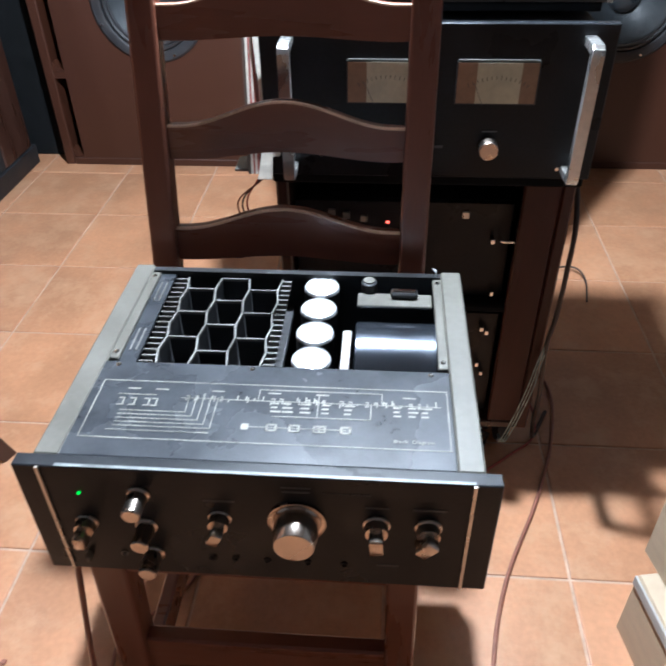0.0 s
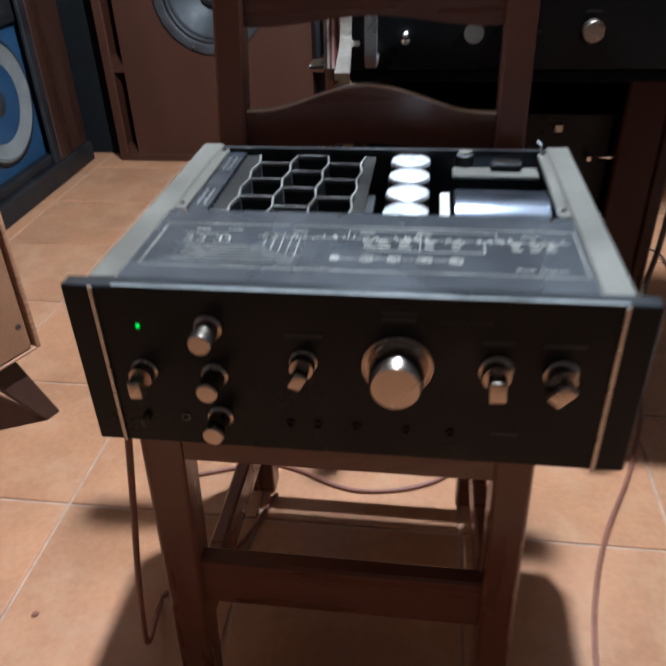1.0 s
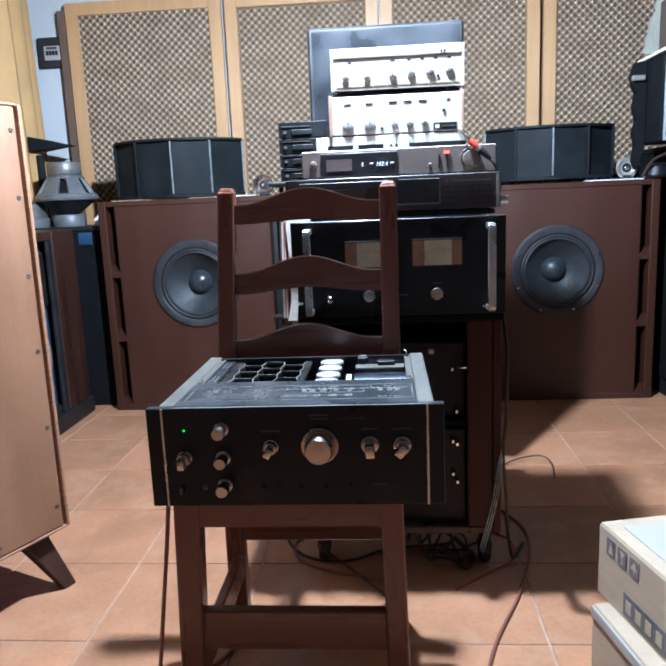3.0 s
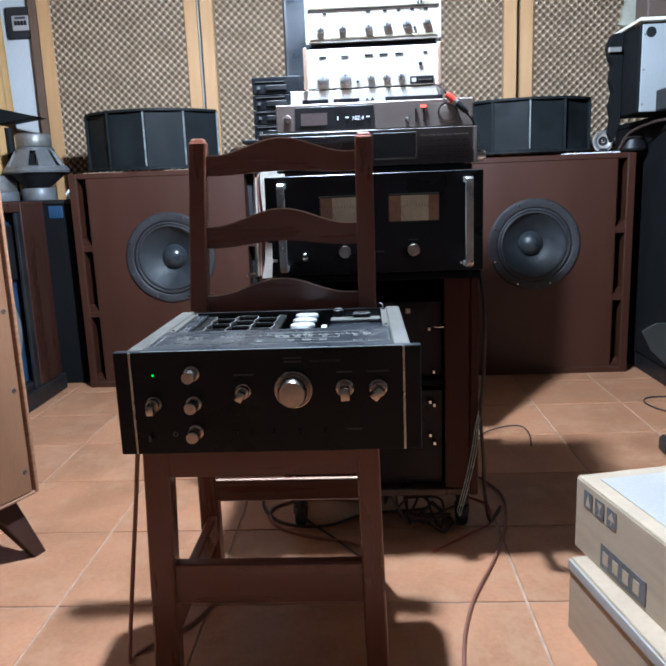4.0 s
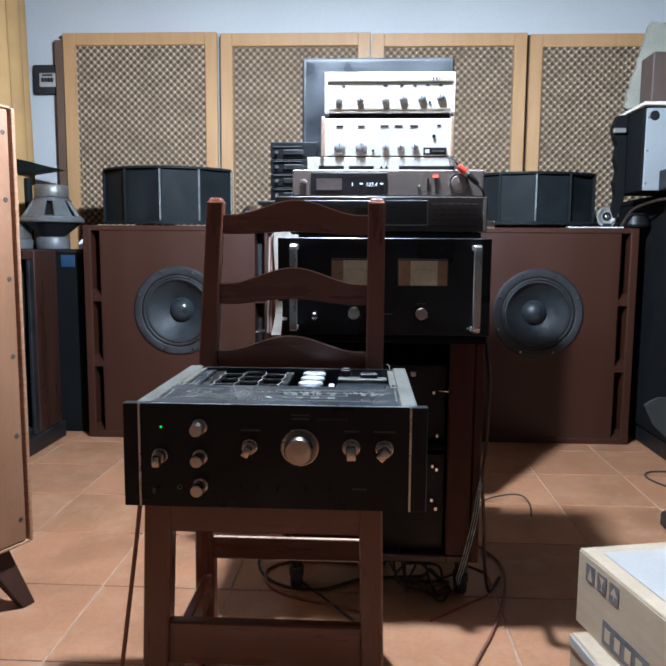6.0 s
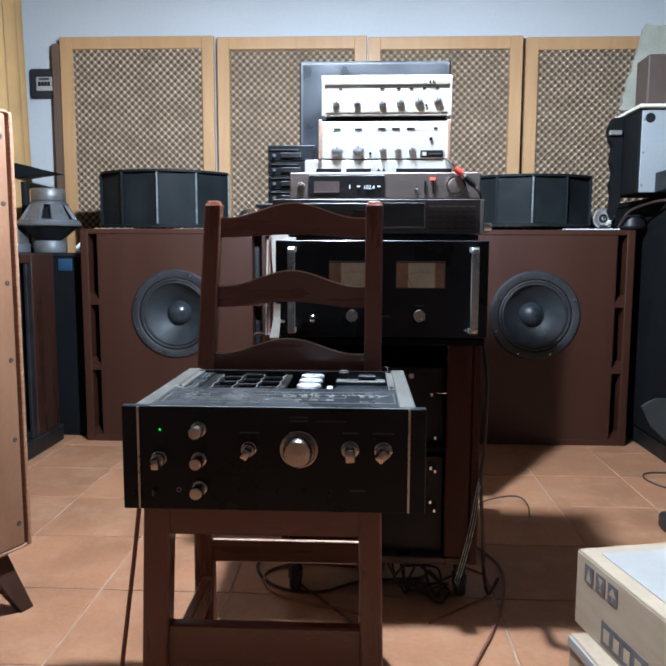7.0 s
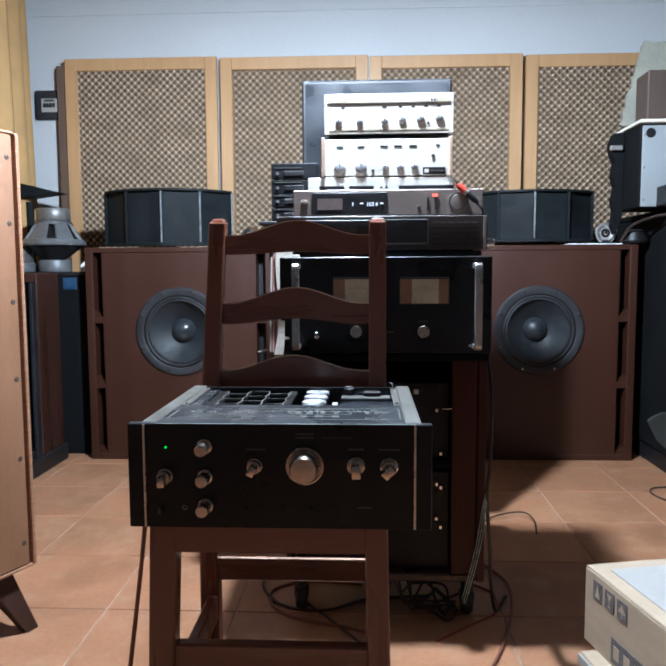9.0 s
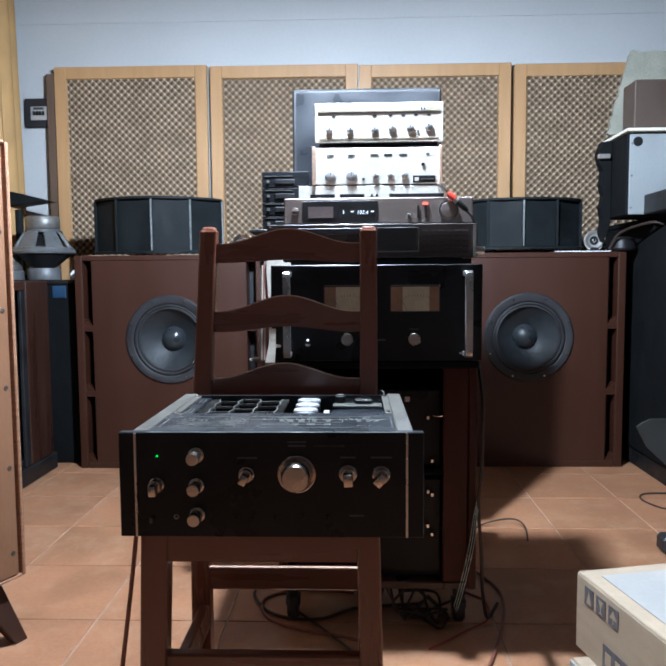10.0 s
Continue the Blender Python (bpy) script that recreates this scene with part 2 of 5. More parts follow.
def lathe(profile, seg=24, m=None, bm=None, close=True):
    """Turn (radius, height) pairs round z."""
    b = bmesh.new()
    rings = []
    for r, h in profile:
        if r < 1e-5:
            rings.append([b.verts.new((0, 0, h))])
        else:
            rings.append([b.verts.new((r * math.cos(2 * math.pi * i / seg), r * math.sin(2 * math.pi * i / seg), h)) for i in range(seg)])
    for a, c in zip(rings, rings[1:]):
        for i in range(seg):
            j = (i + 1) % seg
            if len(a) == 1 and len(c) > 1:
                b.faces.new((a[0], c[i], c[j]))
            elif len(c) == 1 and len(a) > 1:
                b.faces.new((a[i], a[j], c[0]))
            elif len(a) > 1:
                b.faces.new((a[i], a[j], c[j], c[i]))
    if close:
        for ring in (rings[0], rings[-1]):
            if len(ring) > 1:
                b.faces.new(ring)
    if m is not None and bm is None:
        bmesh.ops.transform(b, matrix=m, verts=b.verts)
    return b if bm is None else merge(bm, b, m)


def prism(points, depth, m=None, bm=None, bev=0.0):
    """A polygon in x, z pushed along +y by depth."""
    b = bmesh.new()
    near = [b.verts.new((x, 0, z)) for x, z in points]
    far = [b.verts.new((x, depth, z)) for x, z in points]
    b.faces.new(near)
    b.faces.new(far[::-1])
    n = len(points)
    for i in range(n):
        b.faces.new((near[i], near[(i + 1) % n], far[(i + 1) % n], far[i]))
    if bev:
        keep = [e for e in b.edges if abs(e.verts[0].co.y - e.verts[1].co.y) < 1e-6]
        bmesh.ops.bevel(b, geom=keep, offset=bev, segments=2, affect="EDGES", profile=0.5)
    if m is not None and bm is None:
        bmesh.ops.transform(b, matrix=m, verts=b.verts)
    return b if bm is None else merge(bm, b, m)


def smooth_path(points, steps=8):
    """Points along a rounded line through the given ones."""
    p = [Vector(q) for q in points]
    p = [2 * p[0] - p[1]] + p + [2 * p[-1] - p[-2]]
    out = []
    for a, b, c, d in zip(p, p[1:], p[2:], p[3:]):
        for i in range(steps):
            t = i / steps
            out.append(0.5 * ((2 * b) + (c - a) * t + (2 * a - 5 * b + 4 * c - d) * t * t + (3 * b - a - 3 * c + d) * t ** 3))
    return out + [p[-2]]


def tube(points, r, seg=8, steps=8, bm=None, taper=1.0):
    b = bm or bmesh.new()
    line = smooth_path(points, steps) if steps else [Vector(q) for q in points]
    rings = []
    for i, q in enumerate(line):
        d = (line[min(i + 1, len(line) - 1)] - line[max(i - 1, 0)]).normalized()
        side = d.cross(Vector((0.13, 0.21, 0.97))).normalized()
        up = side.cross(d)
        rr = r * (1 + (taper - 1) * i / (len(line) - 1))
        rings.append([b.verts.new(q + rr * (math.cos(a) * side + math.sin(a) * up)) for a in (2 * math.pi * k / seg for k in range(seg))])
    for a, c in zip(rings, rings[1:]):
        for i in range(seg):
            b.faces.new((a[i], a[(i + 1) % seg], c[(i + 1) % seg], c[i]))
    b.faces.new(rings[0])
    b.faces.new(rings[-1][::-1])
    return b


def words(text, size, mat, parent, m, name="lettering", spacing=1.0, shear=0.0):
    """Flat lettering in Blender's own font, as a mesh."""
    cu = bpy.data.curves.new("text", "FONT")
    cu.body, cu.size, cu.extrude, cu.align_x, cu.align_y = text, size, 0.0002, "CENTER", "CENTER"
    cu.space_character, cu.shear = spacing, shear
    tmp = bpy.data.objects.new("text", cu)
    scene.collection.objects.link(tmp)
    me = bpy.data.meshes.new_from_object(tmp.evaluated_get(bpy.context.evaluated_depsgraph_get()))
    bpy.data.objects.remove(tmp)
    b = bmesh.new()
    b.from_mesh(me)
    bmesh.ops.transform(b, matrix=m, verts=b.verts)
    return part(name, b, mat, parent)


def at(x, y, z):
    return Matrix.Translation((x, y, z))


# ---- the room ----
X0, X1, Y0, Y1, ZC = -2.0, 2.15, -3.6, 2.80, 2.75
tagged(part("wall_north", box(X0 - 0.15, X1 + 0.15, Y1, Y1 + 0.15, 0, ZC), WALL), "white painted plaster wall behind the panels", "wall", kind="structure")
# These three walls are unseen, kept dark to hold back bounced light.
tagged(part("wall_south", box(X0 - 0.15, X1 + 0.15, Y0 - 0.15, Y0, 0, ZC), DIMWALL), "dark unseen wall cutting bounced light", "wall", kind="structure")
tagged(part("wall_west", box(X0 - 0.15, X0, Y0, Y1, 0, ZC), DIMWALL), "dark unseen wall cutting bounced light beside the curtain", "wall", kind="structure")
tagged(part("wall_east", box(X1, X1 + 0.15, Y0, Y1, 0, ZC), DIMWALL), "dark unseen wall cutting bounced light", "wall", kind="structure")
# Unseen ceiling, its colour lowered to weaken light bounced into the shadows.
tagged(part("ceiling", box(X0 - 0.15, X1 + 0.15, Y0 - 0.15, Y1 + 0.15, ZC, ZC + 0.12), CEIL), "plain unseen ceiling greyed to cut bounced light", "ceiling", kind="structure")
tagged(part("trim", box(X0, X1, Y1 - 0.006, Y1, 2.235, 2.243, 0.002), WALL), "thin painted seam across the white wall", "trim", kind="structure")
floor = tagged(part("floor", box(X0 - 0.15, X1 + 0.15, Y0 - 0.15, Y1 + 0.15, -0.10, -0.003), GROUT), "terracotta tiled floor with pale grout joints", "floor", kind="structure")

# ---- pendant bulb over the rack ----
pendant = thing("pendant_lamp", "white bulb on a cord under an added light-blocking dish", "lamp", LAMP)
part("bulb", lathe([(0, -0.027), (0.013, -0.024), (0.0215, -0.013), (0.024, 0.0), (0.021, 0.013), (0.014, 0.030), (0.012, 0.06), (0, 0.06)], 20, at(*LAMP)), BULB, pendant, smooth=True)
part("socket", lathe([(0, 0.061), (0.018, 0.061), (0.02, 0.07), (0.017, 0.11), (0.006, 0.12), (0, 0.12)], 16, at(*LAMP)), PLASTIC, pendant)
# Unseen dish, added to block the bulb's upward light from the ceiling.
part("shade", lathe([(0.019, 0.105), (0.05, 0.098), (0.10, 0.078), (0.15, 0.040), (0.152, 0.040), (0.102, 0.081), (0.05, 0.102), (0.019, 0.109)], 32, at(*LAMP), close=False), SHADE, pendant, "grey dish added to block upward light", True)
part("cord", tube([(LAMP[0], LAMP[1], LAMP[2] + 0.118), (LAMP[0], LAMP[1], ZC - 0.02)], 0.003, 6, 0), RUBBER, pendant)
part("ceiling_rose", lathe([(0, -0.03), (0.03, -0.02), (0.045, 0.0), (0, 0.0)], 20, at(LAMP[0], LAMP[1], ZC - 0.001)), PLASTIC, pendant)

# ---- lattice panels on the back wall ----


def lattice_panel(x0, x1, z0, z1, label):
    yf = 2.735
    p = thing("lattice_panel", label, "wall panel", ((x0 + x1) / 2, yf, z0), group="lattice panels along the wall")
    w = 0.064
    for n, b in (("stile", (x0, x0 + w, z0, z1)), ("stile", (x1 - w, x1, z0, z1)), ("rail", (x0 + w, x1 - w, z1 - w, z1)), ("rail", (x0 + w, x1 - w, z0, z0 + w))):
        part(n, box(b[0], b[1], yf, yf + 0.030, b[2], b[3], 0.003), HONEY, p)
    part("backing", box(x0 + 0.02, x1 - 0.02, yf + 0.024, yf + 0.034, z0 + 0.02, z1 - 0.02), LATBACK, p, "dark backing behind the lattice")
    a0, a1, c0, c1 = x0 + w - 0.004, x1 - w + 0.004, z0 + w - 0.004, z1 - w + 0.004
    g = 0.0385                                   # spacing of the crossings
    verts, faces = [], []

    def clipped(u, s):
        """A slanted slat x - s*z = u, cut to the opening."""
        lo, hi = c0, c1
        ends = sorted(((a0 - u) * s, (a1 - u) * s))
        lo, hi = max(lo, ends[0]), min(hi, ends[1])
        return (lo, hi) if hi - lo > 0.01 else None
    h = 0.0046
    for s, yy in ((1, yf + 0.012), (-1, yf + 0.0155)):
        u = math.floor(((a0 - c1) if s > 0 else (a0 + c0)) / g) * g
        top = (a1 - c0) if s > 0 else (a1 + c1)
        while u < top:
            r = clipped(u, s)
            if r:
                lo, hi = r
                k = len(verts)
                for z in (lo, hi):
                    x = u + s * z
                    verts += [(x - h, yy + 0.005, z + s * h), (x, yy, z), (x + h, yy + 0.005, z - s * h)]
                faces += [(k, k + 1, k + 4, k + 3), (k + 1, k + 2, k + 5, k + 4)]
            u += g
    slats = len(faces)
    i0, i1 = math.floor(a0 / (g / 2)), math.ceil(a1 / (g / 2))
    j0, j1 = math.floor(c0 / (g / 2)), math.ceil(c1 / (g / 2))
    for i in range(i0, i1 + 1):
        for j in range(j0, j1 + 1):
            x, z = i * g / 2, j * g / 2
            if (i + j) % 2 or not (a0 + 0.006 < x < a1 - 0.006 and c0 + 0.006 < z < c1 - 0.006):
                continue
            k, r = len(verts), 0.0080
            for q in range(6):
                verts.append((x + r * math.cos(q * math.pi / 3), yf + 0.012, z + r * math.sin(q * math.pi / 3)))
            for q in range(6):
                verts.append((x + 0.55 * r * math.cos(q * math.pi / 3), yf + 0.0065, z + 0.55 * r * math.sin(q * math.pi / 3)))
            verts.append((x, yf + 0.005, z))
            for q in range(6):
                e = (q + 1) % 6
                faces += [(k + q, k + e, k + 6 + e, k + 6 + q), (k + 6 + q, k + 6 + e, k + 12)]
    me = bpy.data.meshes.new("lattice")
    me.from_pydata([(v[0] - (x0 + x1) / 2, v[1] - yf, v[2] - z0) for v in verts], [], faces)
    # Slats darker, knots paler: the light on the raised knots is in the colours.
    me.materials.append(LATTICE)
    me.materials.append(KNOT)
    for f in me.polygons:
        f.material_index = 1 if f.index >= slats else 0
    ob = new("lattice", me)
    ob.parent = p
    tagged(ob, "woven diamond lattice with raised knots", kind="stuff")
    return p


first = lattice_panel(-1.472, -0.655, 0.12, 1.995, "honey pine framed lattice panel beside the fuse box")
lattice_panel(-0.638, 0.143, 0.12, 1.987, "honey pine framed lattice panel behind the amplifier stack")
lattice_panel(0.150, 0.942, 0.12, 1.980, "honey pine framed lattice panel behind the rack")
lattice_panel(0.958, 1.760, 0.12, 1.972, "honey pine framed lattice panel next to the broken board")

part("side_board", box(-1.522, -1.4725, 2.748, 2.798, 0.12, 1.965, 0.003), PANELSIDE, first, "dark brown board behind the frame")

# fuse box on the wall
fuse = thing("fuse_box", "small dark fuse box with white breakers on the wall", "fuse box", (-1.585, 2.80, 1.69))
part("body", box(-1.655, -1.515, 2.770, 2.80, 1.692, 1.845, 0.006), PLASTIC, fuse)
part("window_strip", box(-1.618, -1.530, 2.762, 2.7695, 1.728, 1.800, 0.003), GREYPAPER, fuse, "white breaker strip")
for i in range(4):
    part("breaker", box(-1.603 + i * 0.017, -1.591 + i * 0.017, 2.752, 2.7615, 1.752, 1.774, 0.002), PLASTIC, fuse)
part("label_bar", box(-1.600, -1.545, 2.759, 2.7615, 1.782, 1.794), PRINTDIM, fuse)

# mustard curtain along the west side
cv = bmesh.new()
rows = []
for i in range(61):
    s = i / 60
    y = 1.45 + 1.27 * s
    x = -1.645 - 0.05 * (1 - s) + 0.030 * math.sin(s * 44) + 0.02 * math.sin(s * 17 + 1)
    rows.append([cv.verts.new((x + (0.05 - 0.06 * k / 6) * (1 if k else 1) * 0.8, y, 0.03 + (2.60 - 0.03) * k / 6)) for k in range(7)])
for a, b in zip(rows, rows[1:]):
    for k in range(6):
        cv.faces.new((a[k], b[k], b[k + 1], a[k + 1]))
curtain = tagged(part("curtain", cv, CURTAIN, smooth=True), "mustard yellow curtain hanging in folds at the side wall", "curtain")
sol = curtain.modifiers.new("cloth", "SOLIDIFY")
sol.thickness = 0.003
rod = tagged(part("curtain_rod", tube([(-1.69, 1.35, 2.605), (-1.64, 2.78, 2.605)], 0.012, 10, 0), DARKWOOD), "dark wooden curtain rod above the curtain", "curtain rod")

# ---- big loudspeakers ----


def speaker(cx, label, yf):
    """A wide bass cabinet with a fifteen-inch driver and slot ports down both sides."""
    w, h, d = 0.86, 0.978, 0.50
    x0, x1 = cx - w / 2, cx + w / 2
    s = thing("loudspeaker", label, "loudspeaker", (cx, yf + d / 2, 0), group="pair of bass cabinets")
    t = 0.036
    part("side_panel", box(x0, x0 + t, yf, yf + d, 0, h, 0.004), SPK, s)
    part("side_panel", box(x1 - t, x1, yf, yf + d, 0, h, 0.004), SPK, s)
    part("top_panel", box(x0 + t, x1 - t, yf, yf + d, h - 0.024, h, 0.003), SPK, s)
    part("bottom_panel", box(x0 + t, x1 - t, yf, yf + d, 0, 0.028, 0.003), SPK, s)
    part("back_panel", box(x0 + t, x1 - t, yf + d - 0.02, yf + d, 0.028, h - 0.024), SPK, s)
    slot = 0.042
    b0, b1 = x0 + t + slot, x1 - t - slot
    # front board with a round hole for the driver
    r, cz, n = 0.178, 0.595, 48
    bm = bmesh.new()
    ring, edge = [], []
    for i in range(n):
        a = 2 * math.pi * i / n
        c, q = math.cos(a), math.sin(a)
        ring.append((cx + r * c, cz + r * q))
        k = min(((b1 - cx) / abs(c)) if abs(c) > 1e-6 else 9, ((h - 0.024 - cz) if q > 0 else (cz - 0.028)) / abs(q) if abs(q) > 1e-6 else 9)
        edge.append((cx + k * c, cz + k * q))
    vr = [bm.verts.new((x, yf + 0.004, z)) for x, z in ring]
    ve = [bm.verts.new((x, yf + 0.004, z)) for x, z in edge]
    vb = [bm.verts.new((x, yf + 0.026, z)) for x, z in ring]
    vq = [bm.verts.new((x, yf + 0.026, z)) for x, z in edge]
    for i in range(n):
        j = (i + 1) % n
        bm.faces.new((vr[i], vr[j], ve[j], ve[i]))
        bm.faces.new((vr[i], vb[i], vb[j], vr[j]))
        bm.faces.new((ve[i], ve[j], vq[j], vq[i]))
    # corner pieces between the fan of the hole and the square edge
    for sx in (b0, b1):
        for sz in (0.028, h - 0.024):
            near = [v for v in ve if (abs(v.co.x - sx) < 1e-4)]
            cand_a = min(near, key=lambda v: abs(v.co.z - sz))
            flat = [v for v in ve if abs(v.co.z - sz) < 1e-4]
            if flat:
                cand_b = min(flat, key=lambda v: abs(v.co.x - sx))
                if cand_a is not cand_b:
                    bm.faces.new((cand_a, bm.verts.new((sx, yf + 0.004, sz)), cand_b))
    part("front_board", bm, SPK, s)
    # Black sheets inside the cabinet and slots stand in for their shade.
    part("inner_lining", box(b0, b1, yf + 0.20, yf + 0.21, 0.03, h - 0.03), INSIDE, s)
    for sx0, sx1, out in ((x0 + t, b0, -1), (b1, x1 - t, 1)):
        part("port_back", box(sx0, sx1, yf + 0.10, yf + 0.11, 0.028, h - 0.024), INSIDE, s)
        part("port_wall", box(sx1 if out < 0 else sx0 - 0.012, sx1 + 0.012 if out < 0 else sx0, yf + 0.027, yf + 0.10, 0.028, h - 0.024), SPK, s)
        for zc in (0.345, 0.645):
            part("port_divider", prism([(sx0, zc - 0.011), (sx1, zc - 0.011), (sx1, zc + 0.011), (sx0, zc + 0.011)], 0.09, at(0, yf + 0.004, 0)), SPK, s)
        for z0 in (0.028, 0.356, 0.656):
            wedge = [(sx0, z0), (sx1, z0), (sx0 if out < 0 else sx1, z0 + 0.035)]
            part("corner_block", prism(wedge, 0.04, at(0, yf + 0.012, 0)), SPK, s)
    m = at(cx, yf + 0.004, cz) @ TO_FRONT
    drv = part("driver_frame", lathe([(0.165, -0.01), (0.165, 0.008), (0.171, 0.011), (0.196, 0.010), (0.203, 0.004), (0.203, 0.0003), (0.178, 0.0003), (0.178, -0.01)], 48, m, close=False), PLASTIC, s, "black cast driver frame", True)
    part("surround", lathe([(0.165, -0.002), (0.160, 0.005), (0.154, 0.006), (0.149, 0.001), (0.145, 0.005), (0.140, 0.005), (0.136, -0.002)], 48, m, close=False), PLASTIC, drv, smooth=True)
    part("cone", lathe([(0.137, -0.002), (0.110, -0.028), (0.080, -0.052), (0.052, -0.072)], 48, m, close=False), CONE, drv, "black paper cone", True)
    part("dust_cap", lathe([(0.057, -0.070), (0.050, -0.052), (0.038, -0.038), (0.020, -0.029), (0, -0.026)], 32, m, close=False), DUST, drv, smooth=True)
    for i in range(8):
        a = 2 * math.pi * (i + 0.5) / 8
        part("bolt", lathe([(0, 0.015), (0.004, 0.015), (0.006, 0.011), (0.006, 0.008)], 8, at(cx + 0.187 * math.cos(a), yf + 0.004, cz + 0.187 * math.sin(a)) @ TO_FRONT), CHROME, drv)
    return s


speaker(-0.716, "large mahogany loudspeaker with black woofer beside the blue monitor", 2.11)
speaker(0.907, "large mahogany loudspeaker with black woofer behind the rack", 2.15)


def horn(cx, width, zb, turn, label, worn, H=0.236):
    """A black radial horn of four cells, its mouth curved outwards. worn: vanes whose front edge has caught light in
    its colour.
    """
    h = thing("horn", label, "horn", (cx, 2.300, zb), turn, "horns on the cabinets")
    n = 4
    R = 0.37
    half = math.asin(width / 2 / R)
    arc = [(R * math.sin(-half + 2 * half * i / 24), -(R * math.cos(-half + 2 * half * i / 24) - R * math.cos(half))) for i in range(25)]
    for n_, z0, z1 in (("lower_lip", 0.004, 0.016), ("upper_lip", H - 0.010, H)):
        bm = bmesh.new()
        for (xa, ya), (xb, yb) in zip(arc, arc[1:]):
            q = [bm.verts.new(c) for c in ((xa, ya, z0), (xb, yb, z0), (xb * 0.80, 0.12, z0 + (0.03 if z0 < 0.1 else -0.03)), (xa * 0.80, 0.12, z0 + (0.03 if z0 < 0.1 else -0.03)))]
            p = [bm.verts.new(v.co + Vector((0, 0, z1 - z0))) for v in q]
            bm.faces.new(q)
            bm.faces.new(p[::-1])
            for k in range(4):
                bm.faces.new((q[k], q[(k + 1) % 4], p[(k + 1) % 4], p[k]))
        bmesh.ops.remove_doubles(bm, verts=bm.verts, dist=0.0004)
        part(n_, bm, HORN, h)
    for i in range(n + 1):
        a = -half + 2 * half * i / n
        x, y = R * math.sin(a), -(R * math.cos(a) - R * math.cos(half))
        bm = bmesh.new()
        e = 0.005
        q = [bm.verts.new(c) for c in ((x - e, y + 0.001, 0.014), (x - e, y + 0.001, H - 0.008), (x * 0.80 - e, 0.12, H - 0.038), (x * 0.80 - e, 0.12, 0.046))]
        p = [bm.verts.new(v.co + Vector((2 * e, 0, 0))) for v in q]
        bm.faces.new(q)
        bm.faces.new(p[::-1])
        for k in range(4):
            bm.faces.new((q[k], q[(k + 1) % 4], p[(k + 1) % 4], p[k]))
        vane = part("vane", bm, HORN, h)
        if i in worn:
            part("worn_edge", box(x - e + 0.001, x + e - 0.001, y - 0.0015, y + 0.0005, 0.020, H - 0.012), HORNEDGE, vane, "grey vane edge with caught light in its colour")
    for i in range(n):
        a, c = -half + 2 * half * i / n, -half + 2 * half * (i + 1) / n
        pa_, pb_ = [(R * math.sin(q) * 0.985, -(R * math.cos(q) - R * math.cos(half)) + 0.012) for q in (a, c)]
        bm = bmesh.new()
        near = [bm.verts.new(v) for v in ((*pa_, 0.018), (*pb_, 0.018), (*pb_, H - 0.012), (*pa_, H - 0.012))]
        far = [bm.verts.new(v.co + Vector((0, 0.006, 0))) for v in near]
        bm.faces.new(near)
        bm.faces.new(far[::-1])
        for k in range(4):
            bm.faces.new((near[k], near[(k + 1) % 4], far[(k + 1) % 4], far[k]))
        part("cell_panel", bm, HORN, h)
    part("throat", box(-width * 0.40, width * 0.40, 0.115, 0.20, 0.03, H - 0.03, 0.01), HORN, h)
    part("foot", box(-width * 0.3, width * 0.3, 0.05, 0.25, 0.0, 0.004), HORN, h)
    return h


horn(-0.806, 0.603, 0.982, 3, "matte black four-cell horn lying on a mahogany cabinet", (2, 3, 4), 0.264)
horn(0.893, 0.560, 0.990, -4, "black four-cell horn on the cabinet by the small tweeter", (0, 2))
tagged(part("paper_sheet", box(-1.10, -0.46, 2.165, 2.50, 0.9785, 0.9815, 0.001), CARD), "thin cardboard sheet under the horn", "cardboard")
tagged(part("paper_sheet", box(1.03, 1.27, 2.16, 2.34, 0.9785, 0.983, 0.001), PAPER), "white paper sheet lying on the loudspeaker", "paper")


def tweeter(x, y, z, face, label):
    tw = thing("tweeter", label, "tweeter", (x, y + 0.03, z - 0.046), group="bullet tweeters")
    m = at(x, y, z) @ TO_FRONT
    part("body", lathe([(0, -0.05), (0.03, -0.05), (0.034, -0.01), (0.034, -0.0065)], 24, m), CASE, tw, smooth=True)
    part("flange", lathe([(0.034, 0.003), (0.042, 0.004), (0.046, 0.0), (0.046, -0.006), (0.02, -0.006)], 32, m, close=False), face, tw, smooth=True)
    part("horn_ring", lathe([(0.034, 0.003), (0.020, -0.012), (0.012, -0.018)], 32, m, close=False), face, tw, smooth=True)
    part("bullet", lathe([(0.011, -0.02), (0.009, -0.004), (0, 0.004)], 16, m, close=False), CHROME, tw, smooth=True)
    part("stand", box(x - 0.02, x + 0.02, y - 0.005, y + 0.045, z - 0.0455, z - 0.031, 0.003), CASE, tw)


tweeter(1.205, 2.19, 1.030, ALU, "small silver bullet tweeter on the loudspeaker")
tweeter(-0.397, 2.20, 1.0245, CHROME, "shiny round bullet tweeter beside the horn on the mahogany cabinet")
tagged(part("paper_sheet", box(-0.545, -0.425, 2.118, 2.163, 0.9785, 0.9825, 0.001), PAPER), "white paper strip on the edge of the mahogany cabinet", "paper")

# ---- the chair ----
chair = thing("chair", "dark red-brown ladder-back wooden chair carrying the amplifier", "chair", (-0.02, 0.22, 0))


